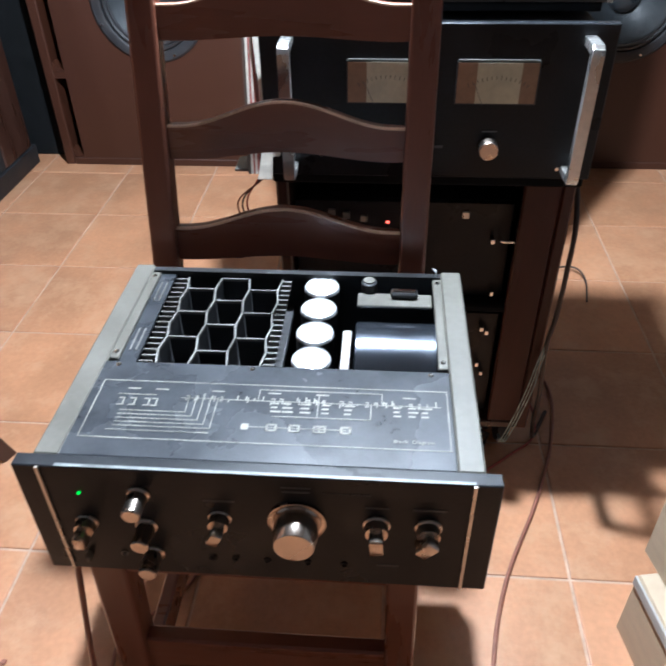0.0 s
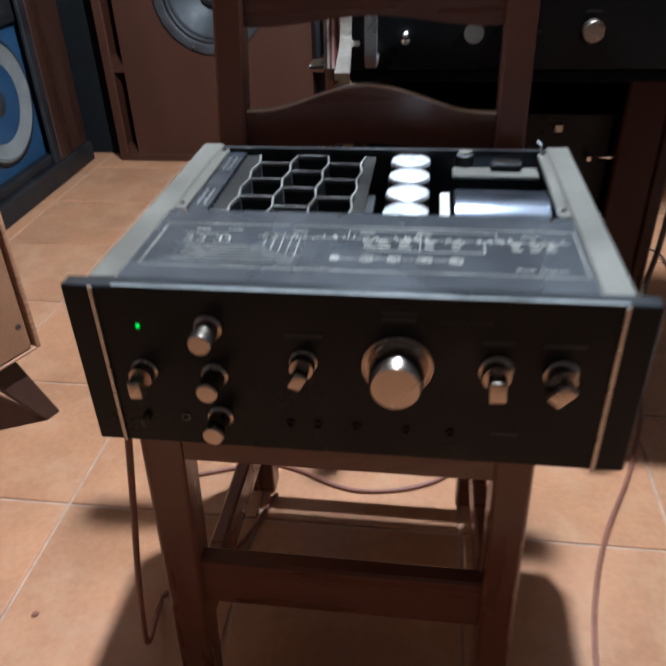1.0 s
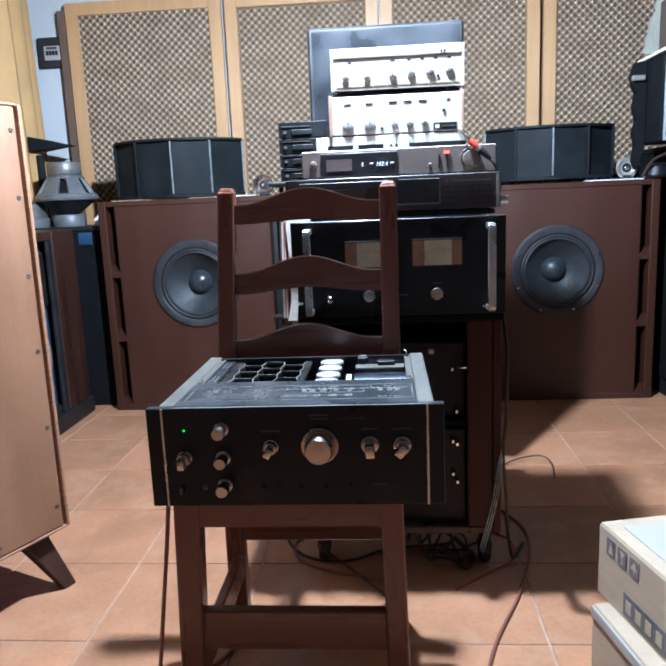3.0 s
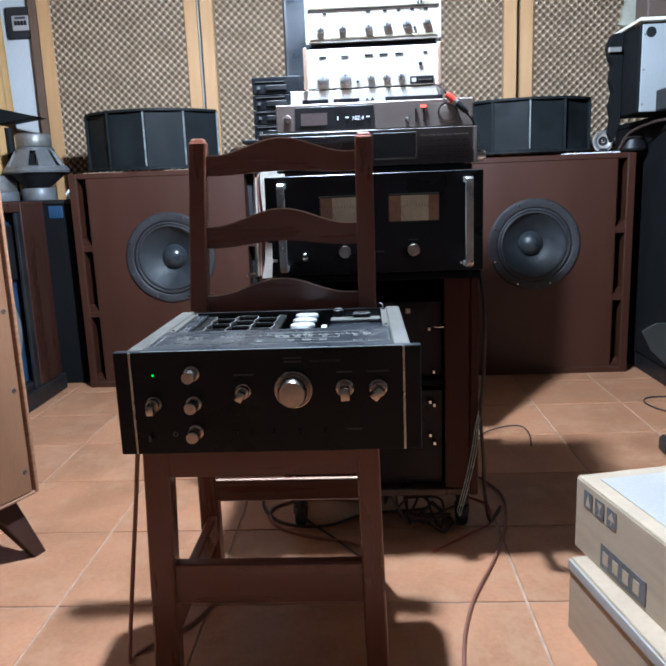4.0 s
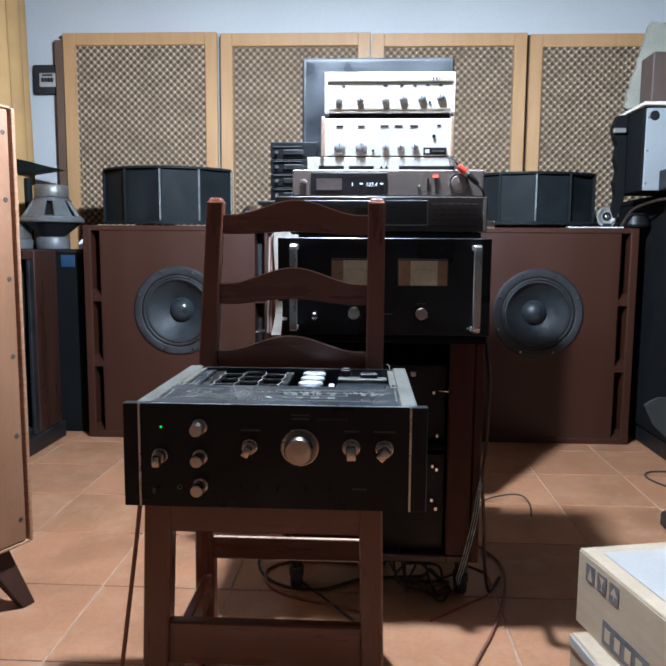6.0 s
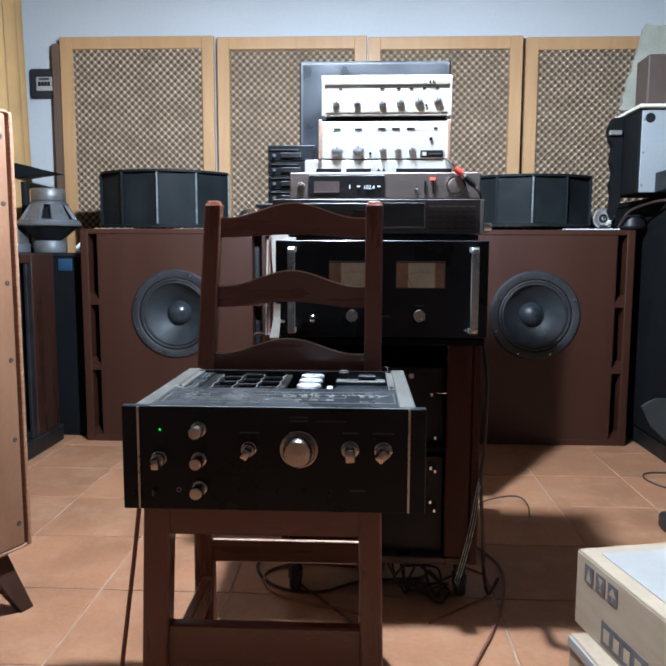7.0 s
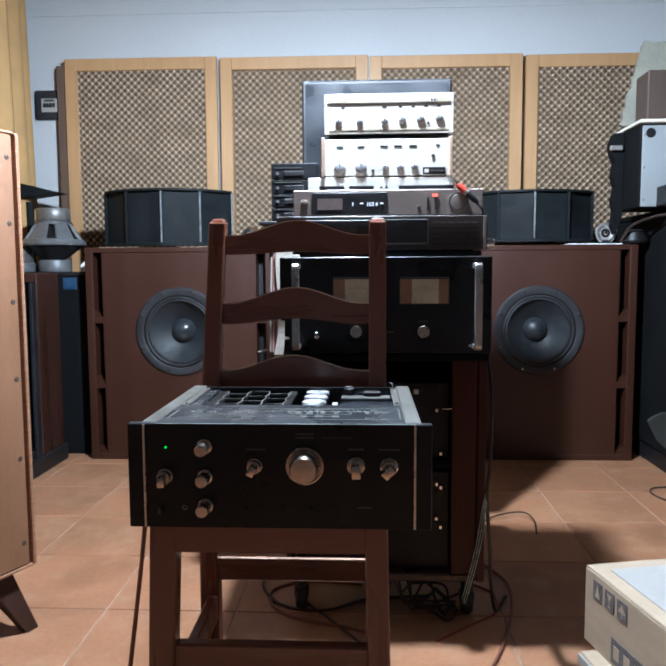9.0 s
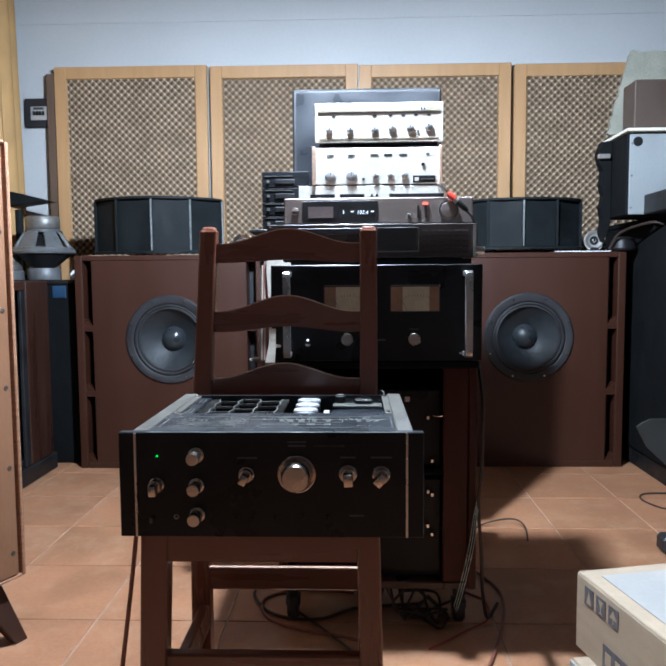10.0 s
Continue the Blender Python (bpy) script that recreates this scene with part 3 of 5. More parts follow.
def slanted(x0, y0, z0, x1, y1, z1, w, d, w1=None, d1=None, bev=0.004):
    """A post from one centre to another."""
    b = bmesh.new()
    w1, d1 = w1 or w, d1 or d
    lo = [b.verts.new((x0 + a * w / 2, y0 + c * d / 2, z0)) for a, c in ((-1, -1), (1, -1), (1, 1), (-1, 1))]
    hi = [b.verts.new((x1 + a * w1 / 2, y1 + c * d1 / 2, z1)) for a, c in ((-1, -1), (1, -1), (1, 1), (-1, 1))]
    b.faces.new(lo[::-1])
    b.faces.new(hi)
    for i in range(4):
        b.faces.new((lo[i], lo[(i + 1) % 4], hi[(i + 1) % 4], hi[i]))
    bmesh.ops.bevel(b, geom=b.edges[:], offset=bev, segments=2, affect="EDGES", profile=0.5)
    return b


part("front_leg", slanted(-0.205, 0.045, 0, -0.1885, 0.050, 0.4765, 0.040, 0.040, 0.043), CHAIR, chair)
part("front_leg", slanted(0.156, 0.045, 0, 0.147, 0.050, 0.4765, 0.038, 0.040, 0.036), CHAIR, chair)
for xb, xs, xt in ((-0.205, -0.200, -0.1815), (0.150, 0.1545, 0.156)):
    bm = slanted(xb, 0.425, 0, xs, 0.405, 0.46, 0.042, 0.040, 0.038)
    merge(bm, slanted(xs, 0.405, 0.452, xt, 0.463, 0.972, 0.037, 0.036, 0.036, 0.030))
    merge(bm, slanted(xt, 0.463, 0.966, xt, 0.464, 0.979, 0.034, 0.028, 0.026, 0.020, 0.004))
    part("back_post", bm, CHAIR, chair)
part("seat", box(-0.166, 0.128, 0.0505, 0.3945, 0.462, 0.477, 0.002), CHAIR_RAIL, chair)
part("front_apron", box(-0.170, 0.132, 0.032, 0.0500, 0.426, 0.476, 0.002), CHAIR_RAIL, chair)
part("side_apron", box(-0.205, -0.183, 0.072, 0.384, 0.424, 0.476, 0.002), CHAIR_RAIL, chair)
part("side_apron", box(0.143, 0.165, 0.072, 0.384, 0.424, 0.476, 0.002), CHAIR_RAIL, chair)
part("back_apron", box(-0.186, 0.140, 0.395, 0.415, 0.424, 0.476, 0.002), CHAIR_RAIL, chair)
part("front_stretcher", box(-0.188, 0.142, 0.036, 0.058, 0.200, 0.272, 0.003), CHAIR_RAIL, chair)
part("back_stretcher", box(-0.188, 0.138, 0.400, 0.420, 0.212, 0.259, 0.003), CHAIR_RAIL, chair)
# Pale strip paints the lamplight along the back stretcher's top.
part("worn_edge", box(-0.184, 0.134, 0.3990, 0.4075, 0.2592, 0.2618), CHAIR_EDGE, chair, "pale stretcher edge with lamplight in its colour")
part("side_stretcher", box(-0.205, -0.185, 0.064, 0.402, 0.125, 0.181, 0.003), CHAIR_RAIL, chair)
part("side_stretcher", box(0.140, 0.160, 0.064, 0.402, 0.125, 0.181, 0.003), CHAIR_RAIL, chair)


def back_slat(zt_end, zt_mid, zb_end, zb_mid, y, xl, xr, worn):
    n = 24
    def hump(s):
        s = abs(2 * s - 1)
        return 0.5 + 0.5 * math.cos(math.pi * min(1, s * 1.12))
    top = [(xl + (xr - xl) * i / n, zt_end + (zt_mid - zt_end) * hump(i / n)) for i in range(n + 1)]
    bot = [(xl + (xr - xl) * i / n, zb_end + (zb_mid - zb_end) * hump(i / n)) for i in range(n + 1)]
    sl = part("back_slat", prism(top + bot[::-1], 0.017, at(0, y - 0.0085, 0), bev=0.002), CHAIR_RAIL, chair)
    # Pale strip on the worn edge also paints the lamp's highlight.
    bm = bmesh.new()
    for (xa, za), (xb, zb) in zip(top, top[1:]):
        box(0, 1, 0, 1, 0, 1, bm=bm, m=Matrix(((xb - xa, 0, 0, xa), (0, 0.0060, 0, y - 0.0086), (zb - za, 0, 0.0022, za - 0.0012), (0, 0, 0, 1))))
    part("worn_top_edge", bm, CHAIR_EDGE, sl, "worn upper edge with the lamp highlight in its colour")


back_slat(0.943, 0.974, 0.903, 0.909, 0.459, -0.166, 0.140, 1)
back_slat(0.801, 0.834, 0.757, 0.769, 0.444, -0.172, 0.139, 1)
back_slat(0.661, 0.693, 0.612, 0.622, 0.428, -0.180, 0.138, 1)

# ---- the integrated amplifier on the chair ----
ZT, ZB = 0.640, 0.4795
amp = thing("amplifier", "black vintage integrated amplifier without cover on the chair", "amplifier", (0, 0.18, 0.4775))
part("front_panel", box(-0.230, 0.230, 0.0, 0.016, ZB, ZT, 0.0012), BLACK, amp, "black front panel")
for s in (-1, 1):
    part("trim_strip", box(s * 0.2045 - 0.0016, s * 0.2045 + 0.0016, -0.0024, -0.0002, ZB + 0.001, ZT - 0.0005), GOLDLINE, amp, "thin brass-coloured strip")
    part("side_rail", box(-0.216 if s < 0 else 0.190, -0.190 if s < 0 else 0.216, 0.0165, 0.362, ZT - 0.030, ZT - 0.0015, 0.002), RAIL, amp, "grey metal side rail")
    part("side_wall", box(s * 0.214 - 0.002, s * 0.214 + 0.002, 0.017, 0.360, ZB + 0.006, ZT - 0.031), CASE, amp)
    part("bracket", box(-0.190 if s < 0 else 0.179, -0.179 if s < 0 else 0.190, 0.165, 0.345, ZT - 0.008, ZT - 0.003, 0.001), RAIL, amp, "grey screw bracket")
part("bottom_plate", box(-0.212, 0.212, 0.018, 0.360, ZB + 0.002, ZB + 0.006), CASE, amp)
part("rear_wall", box(-0.212, 0.212, 0.355, 0.360, ZB + 0.006, ZT - 0.004), CASE, amp)
part("cover_plate", box(-0.190, 0.1895, 0.0165, 0.157, ZT - 0.006, ZT - 0.001, 0.0008), BLACKTOP, amp, "scuffed black steel plate with printed diagram")
# Grey strip paints the lamp's reflection along the panel's top edge.
part("wear_line", box(-0.188, 0.205, 0.0005, 0.004, ZT - 0.0002, ZT + 0.0003), HORNEDGE, amp, "bright panel edge with the lamp glint in its colour")
part("inner_divider", box(-0.186, -0.160, 0.158, 0.352, ZT - 0.012, ZT - 0.008), BLACKTOP, amp, "perforated side plate")
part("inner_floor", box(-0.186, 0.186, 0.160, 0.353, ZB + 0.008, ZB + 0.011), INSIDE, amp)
part("rear_lip", box(-0.190, 0.190, 0.349, 0.3545, ZT - 0.010, ZT - 0.003), CASE, amp)
for x, y in ((-0.17, 0.05), (0.17, 0.05), (-0.17, 0.31), (0.15, 0.31)):
    part("foot", lathe([(0, 0), (0.014, 0), (0.015, 0.0075), (0, 0.0075)], 16, at(x, y, 0.4775)), RUBBER, amp)
for i in range(6):
    for y0 in (0.185, 0.285):
        if i < 3:
            part("louvre", box(-0.181 + i * 0.007, -0.179 + i * 0.007, y0, y0 + 0.042, ZT - 0.008, ZT - 0.0068, 0.0003), HEAT, amp)
# honeycomb heatsink: grey upper edges paint top light, black webs and floor the shade
zt, zb = ZT - 0.010, ZT - 0.055
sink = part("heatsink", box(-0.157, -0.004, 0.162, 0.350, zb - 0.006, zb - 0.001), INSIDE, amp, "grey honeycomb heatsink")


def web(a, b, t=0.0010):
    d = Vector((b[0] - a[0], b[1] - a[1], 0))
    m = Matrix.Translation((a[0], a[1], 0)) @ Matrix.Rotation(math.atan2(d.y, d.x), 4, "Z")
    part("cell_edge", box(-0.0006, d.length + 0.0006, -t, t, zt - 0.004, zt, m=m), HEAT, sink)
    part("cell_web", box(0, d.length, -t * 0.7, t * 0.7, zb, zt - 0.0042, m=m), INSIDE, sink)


HX0, HX1, HY0, HY1 = -0.140, -0.018, 0.166, 0.345
cols = 3
cw, chh = (HX1 - HX0) / cols, (HY1 - HY0) / 3.5
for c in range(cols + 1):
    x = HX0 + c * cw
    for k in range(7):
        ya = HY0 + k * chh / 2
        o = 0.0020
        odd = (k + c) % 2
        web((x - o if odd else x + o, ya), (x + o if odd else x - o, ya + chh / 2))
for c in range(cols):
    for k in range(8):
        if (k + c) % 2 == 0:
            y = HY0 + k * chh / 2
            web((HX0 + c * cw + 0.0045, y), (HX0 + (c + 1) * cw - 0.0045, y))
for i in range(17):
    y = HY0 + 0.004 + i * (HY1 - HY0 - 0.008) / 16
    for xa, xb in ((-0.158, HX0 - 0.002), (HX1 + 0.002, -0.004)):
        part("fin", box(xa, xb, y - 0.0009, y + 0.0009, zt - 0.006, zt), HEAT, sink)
part("heatsink_well", box(-0.157, -0.004, 0.162, 0.350, zb - 0.012, zb - 0.008), INSIDE, amp)
# four capacitor cans
for y in (0.330, 0.281, 0.231, 0.182):
    can = part("capacitor", lathe([(0, -0.08), (0.022, -0.08), (0.0225, -0.002), (0.0215, 0.0), (0.0205, -0.0015), (0.019, -0.0005), (0, -0.0005)], 28, at(0.037, y, ZT - 0.008)), CAPTOP, amp, "white-topped capacitor can", True)
    part("sleeve", lathe([(0.0226, -0.078), (0.0229, -0.004)], 28, at(0.037, y, ZT - 0.008), close=False), CASE, can)
# transformer drum lying across, with its cradle
part("transformer", lathe([(0, 0), (0.058, 0), (0.060, 0.002), (0.060, 0.096), (0.058, 0.098), (0, 0.098)], 56, at(0.084, 0.240, ZT - 0.072) @ TO_RIGHT), COIL, amp, "polished dark transformer drum", True)
part("cradle", box(0.070, 0.080, 0.170, 0.242, ZT - 0.020, ZT - 0.012, 0.001), GREYPAPER, amp, "pale mounting strip")
part("fuse_board", box(0.084, 0.178, 0.298, 0.326, ZT - 0.018, ZT - 0.014, 0.001), RAIL, amp, "grey fuse board")
part("fuse_knob", lathe([(0, 0), (0.010, 0), (0.010, 0.012), (0.007, 0.014), (0, 0.014)], 20, at(0.098, 0.333, ZT - 0.014)), CASE, amp, smooth=True)
part("fuse_cap", lathe([(0.004, 0), (0.0075, 0), (0.0075, 0.002), (0.004, 0.002)], 20, at(0.098, 0.333, ZT - 0.0005)), RAIL, amp)
part("fuse_holder", box(0.126, 0.160, 0.312, 0.326, ZT - 0.013, ZT - 0.005, 0.002), CASE, amp)
part("fuse_clip", box(0.128, 0.158, 0.316, 0.322, ZT - 0.005, ZT - 0.003, 0.001), CHROME, amp)
part("wire_stub", tube([(0.183, 0.352, ZT - 0.01), (0.184, 0.354, ZT + 0.002), (0.179, 0.356, ZT + 0.007)], 0.0010, 6, 6), PAPER, amp, "pale bent wire end")
for x, y in ((-0.1845, 0.335), (-0.1845, 0.176), (-0.173, 0.151), (-0.024, 0.151), (0.170, 0.151), (0.1845, 0.176), (0.1845, 0.335)):
    part("screw", lathe([(0, 0.0022), (0.002, 0.002), (0.0032, 0.0006), (0.0032, 0)], 10, at(x, y, ZT - 0.003 if abs(x) > 0.18 else ZT - 0.001)), CHROME, amp)
# printed block diagram on the plate
zp = ZT - 0.0009


def print_lines(segs, w, name, mat):
    bm = bmesh.new()
    for xa, ya, xb, yb in segs:
        box(min(xa, xb) - w, max(xa, xb) + w, min(ya, yb) - w, max(ya, yb) + w, zp - 0.0001, zp + 0.0003, bm=bm)
    tagged(part(name, bm, mat, amp, "faded cream printed lines"), kind="stuff")


print_lines([(-0.180, 0.125, 0.184, 0.125), (-0.180, 0.041, 0.186, 0.041), (-0.180, 0.041, -0.180, 0.125), (0.185, 0.041, 0.185, 0.125)], 0.0005, "diagram_frame", PRINT)
segs = []
for i in range(5):
    o = i * 0.0055
    segs += [(-0.150, 0.058 + o, -0.052 - i * 0.0075, 0.058 + o), (-0.052 - i * 0.0075, 0.058 + o, -0.052 - i * 0.0075, 0.103)]
segs += [(-0.010, 0.118, 0.118, 0.118), (-0.010, 0.100, -0.010, 0.118), (0.008, 0.079, 0.107, 0.079), (0.107, 0.079, 0.107, 0.102), (0.053, 0.079, 0.053, 0.113), (-0.018, 0.063, 0.083, 0.063), (0.118, 0.104, 0.118, 0.118), (-0.155, 0.052, -0.052, 0.052)]
segs += [(-0.090, 0.101, 0.178, 0.101), (-0.158, 0.104, -0.118, 0.104)]
print_lines(segs, 0.00045, "diagram_wiring", PRINT)
random.seed(4)
segs = []
for i in range(30):
    x = -0.085 + i * 0.0089
    segs.append((x, 0.101, x, 0.101 + random.uniform(-0.006, 0.008)))
    if random.random() < 0.7:
        q = random.uniform(0.0015, 0.004)
        segs += [(x, 0.1045, x + q, 0.1045), (x + q, 0.098, x + q, 0.1045)]
for x in (-0.155, -0.143, -0.128, -0.120):
    segs += [(x, 0.088, x + 0.006, 0.088), (x, 0.098, x + 0.005, 0.098), (x + 0.005, 0.088, x + 0.005, 0.098)]
print_lines(segs, 0.0007, "diagram_detail", PRINT)
segs = []
for x, w in ((0.009, 0.0045), (0.032, 0.0045), (0.057, 0.0055), (0.083, 0.0045)):
    segs += [(x - w, 0.059, x + w, 0.059), (x - w, 0.067, x + w, 0.067), (x - w, 0.059, x - w, 0.067), (x + w, 0.059, x + w, 0.067)]
for x in (0.010, 0.022, 0.040, 0.062, 0.085, 0.135, 0.150, 0.163):
    for j in range(3):
        segs.append((x - 0.004, 0.086 + j * 0.006, x + random.uniform(0.0, 0.005), 0.086 + j * 0.006))
segs += [(0.057, 0.0595, 0.057, 0.0665), (0.053, 0.063, 0.061, 0.063), (-0.020, 0.060, -0.015, 0.066)]
print_lines(segs, 0.0011, "diagram_print", PRINT)
words("Block  Diagram", 0.0065, PRINT, amp, at(0.150, 0.051, zp + 0.0002), "caption")
print_lines([(x, 0.113, x + 0.012, 0.113) for x in (-0.150, -0.120, -0.060, 0.0, 0.05, 0.14)], 0.0008, "diagram_lettering", PRINT)


def knob(x, z, kind, turn=0):
    m = at(x, 0, z) @ TO_FRONT @ Matrix.Rotation(radians(turn), 4, "Z")
    if kind == "volume":
        k = part("volume_ring", lathe([(0, 0.0002), (0.0285, 0.0002), (0.0285, 0.0030), (0.0272, 0.0034), (0.0268, 0.0022), (0.024, 0.0018), (0.0225, 0.004), (0, 0.004)], 56, m), KNOB, amp, "champagne metal volume ring", True)
        part("volume_knob", lathe([(0.0222, 0.003), (0.0215, 0.018), (0.0198, 0.030), (0.0188, 0.0315), (0.006, 0.0318), (0, 0.0320)], 56, m, close=False), KNOB, k, smooth=True)
        return
    base = 0.0118 if kind != "lever_big" else 0.0135
    k = part("knob_skirt", lathe([(0, 0.0002), (base, 0.0002), (base, 0.0016), (base - 0.0015, 0.003), (0.0092, 0.0035), (0, 0.0035)], 32, m), KNOB, amp, "champagne metal control knob", True)
    if kind == "round":
        part("knob_cap", lathe([(0.0094, 0.003), (0.0090, 0.020), (0.0094, 0.022), (0.0092, 0.026), (0.0080, 0.0272), (0, 0.0275)], 32, m, close=False), KNOB, k, smooth=True)
    else:
        w, L = (0.0058, 0.0105) if kind == "lever" else (0.0070, 0.0130)
        part("knob_cap", lathe([(0.0102 if kind == "lever" else 0.0115, 0.003), (0.0098 if kind == "lever" else 0.0110, 0.012), (0, 0.0125)], 32, m, close=False), KNOB, k, smooth=True)
        part("grip_bar", box(-w, w, -L, L * 0.55, 0.010, 0.027, 0.0022, m=m, seg=2), KNOB, k, smooth=True)


for z in (0.605, 0.558, 0.513):
    knob(-0.1125, z, "round")
knob(-0.1735, 0.559, "lever", 2)
knob(-0.0365, 0.576, "lever", -28)
knob(0.0395, 0.577, "volume")
knob(0.1165, 0.577, "lever_big", 4)
knob(0.166, 0.576, "lever_big", -42)
part("power_light", lathe([(0, 0.0022), (0.0013, 0.002), (0.0018, 0.0006), (0.0018, 0)], 12, at(-0.1715, 0, 0.604) @ TO_FRONT), LED_GREEN, amp, "green glowing power light")
part("power_switch", box(-0.1835, -0.1795, -0.009, 0.001, 0.502, 0.512, 0.001), RAIL, amp, "small silver toggle")
for x in (-0.144, -0.051, -0.027, 0.006, 0.048, 0.085):
    part("socket_ring", lathe([(0.0022, 0.0002), (0.004, 0.0002), (0.004, 0.0015), (0.0028, 0.0018), (0.0022, 0.0006)], 18, at(x, 0, 0.511) @ TO_FRONT, close=False), CASE if x > -0.1 else HEAT, amp)
for x0, x1, z in ((0.027, 0.053, 0.6185), (0.105, 0.128, 0.601), (0.150, 0.182, 0.601), (-0.05, -0.02, 0.600), (0.118, 0.140, 0.512)):
    part("caption_bar", box(x0, x1, -0.0006, -0.0001, z, z + 0.0026), PRINTDIM, amp)
part("badge_bar", box(0.026, 0.054, -0.0006, -0.0001, 0.6245, 0.6265), PRINTDIM, amp)
words("INTEGRATED AMPLIFIER", 0.0042, PRINTDIM, amp, at(0.088, -0.0002, 0.6195) @ Matrix.Rotation(radians(90), 4, "X"), "caption")

# ---- the rack behind the chair ----
rack = thing("equipment_rack", "dark red-brown wooden rack on casters full of black gear", "rack", (0.175, 0.80, 0))
part("side_panel", box(-0.060, -0.040, 0.600, 1.05, 0.125, 0.660, 0.003), DARKWOOD, rack)
part("side_panel", box(0.392, 0.412, 0.600, 1.05, 0.125, 0.660, 0.003), RACKWOOD, rack)
part("front_stile", box(0.333, 0.3915, 0.600, 0.620, 0.1435, 0.660, 0.003), RACKWOOD, rack, "glossy red-brown front stile")
# Top, shelf and back are blackened: the rack's inner shade in their colour.
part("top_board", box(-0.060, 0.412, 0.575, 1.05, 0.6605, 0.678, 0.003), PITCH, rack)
part("bottom_board", box(-0.040, 0.392, 0.600, 1.05, 0.125, 0.143, 0.003), DARKWOOD, rack)
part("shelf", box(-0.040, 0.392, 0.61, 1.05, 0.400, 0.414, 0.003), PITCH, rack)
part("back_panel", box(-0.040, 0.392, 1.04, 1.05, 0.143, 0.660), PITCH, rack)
for x, y in ((-0.035, 0.700), (0.385, 0.690), (-0.035, 1.0), (0.385, 1.0)):
    c = part("caster_fork", lathe([(0, 0.124), (0.018, 0.124), (0.016, 0.075), (0.012, 0.06), (0, 0.06)], 16, at(x, y, 0)), PLASTIC, rack)
    part("caster_wheel", lathe([(0, -0.014), (0.026, -0.014), (0.031, -0.009), (0.031, 0.009), (0.026, 0.014), (0, 0.014)], 24, at(x, y + 0.01, 0.0312) @ TO_RIGHT), PLASTIC, c, smooth=True)
    part("caster_stem", box(x - 0.018, x + 0.018, y - 0.008, y + 0.022, 0.034, 0.062, 0.004), PLASTIC, c)


def black_unit(name, label, x0, x1, y0, y1, z0, z1, category="audio component", face=BLACK, at_z=None):
    u = thing(name, label, category, ((x0 + x1) / 2, (y0 + y1) / 2, z0))
    part("case", box(x0 + 0.004, x1 - 0.004, y0 + 0.012, y1, z0 + 0.004, z1, 0.002), CASE, u)
    part("front_panel", box(x0, x1, y0, y0 + 0.0115, z0 + 0.002, z1, 0.0015), face, u)
    for x in (x0 + 0.04, x1 - 0.04):
        part("foot", box(x - 0.012, x + 0.012, y0 + 0.03, y0 + 0.06, z0, z0 + 0.004), RUBBER, u)
    return u


deck = black_unit("cassette_deck", "black component with small silver terminals inside the rack", -0.036, 0.330, 0.64, 0.95, 0.4145, 0.60)
for x, z in ((0.02, 0.585), (0.045, 0.580), (0.075, 0.575), (0.245, 0.585)):
    part("button", box(x, x + 0.012, 0.634, 0.6405, z - 0.012, z, 0.001), ALU if x > 0.2 else HEAT, deck)
part("indicator", box(0.118, 0.124, 0.6375, 0.6405, 0.560, 0.563), LED_RED, deck, "tiny red light")
low = black_unit("power_supply", "black component on the bottom board of the rack", -0.036, 0.330, 0.63, 0.95, 0.1435, 0.385)
for dv, zs in ((deck, (0.537, 0.432)), (low, (0.360, 0.352, 0.276, 0.255))):
    for i, z in enumerate(zs):
        part("terminal", box(0.296 + 0.010 * (i % 2), 0.303 + 0.010 * (i % 2), 0.612 if dv is low else 0.622, 0.6405 if dv is deck else 0.6305, z - 0.005, z + 0.004, 0.001), CHROME, dv, "bright metal terminal")
part("hook", tube([(0.312, 0.640, 0.543), (0.312, 0.615, 0.543), (0.335, 0.612, 0.543)], 0.002, 6, 4), CHROME, deck)

# power amplifier with handles and meters
pa = thing("power_amplifier", "black power amplifier with two meters and silver handles", "amplifier", (0.176, 0.72, 0.6785))
part("case", box(-0.040, 0.392, 0.573, 0.885, 0.686, 0.893, 0.003), CASE, pa)
pf = part("front_panel", box(-0.064, 0.414, 0.560, 0.5725, 0.681, 0.899, 0.0015), BLACK, pa, "black front panel")
for x in (0.0, 0.35):
    part("foot", lathe([(0, 0), (0.018, 0), (0.018, 0.0075), (0, 0.0075)], 14, at(x, 0.62, 0.6785)), RUBBER, pa)
    part("foot", lathe([(0, 0), (0.018, 0), (0.018, 0.0075), (0, 0.0075)], 14, at(x, 0.84, 0.6785)), RUBBER, pa)
for x in (-0.024, 0.377):
    hd = part("handle", prism([(0.5596, 0.693), (0.5596, 0.703), (0.519, 0.703), (0.518, 0.704), (0.518, 0.872), (0.519, 0.873), (0.5596, 0.873), (0.5596, 0.884), (0.514, 0.884), (0.508, 0.879), (0.507, 0.872), (0.507, 0.703), (0.508, 0.697), (0.514, 0.693)], 0.0155, Matrix(((0, 1, 0, x - 0.0078), (1, 0, 0, 0), (0, 0, 1, 0), (0, 0, 0, 1))), bev=0.0015), ALU, pa, "silver aluminium handle")
    part("handle_screw", lathe([(0, 0.003), (0.003, 0.003), (0.004, 0.0005)], 10, at(x - 0.012, 0.56, 0.698) @ TO_FRONT), CHROME, pa)
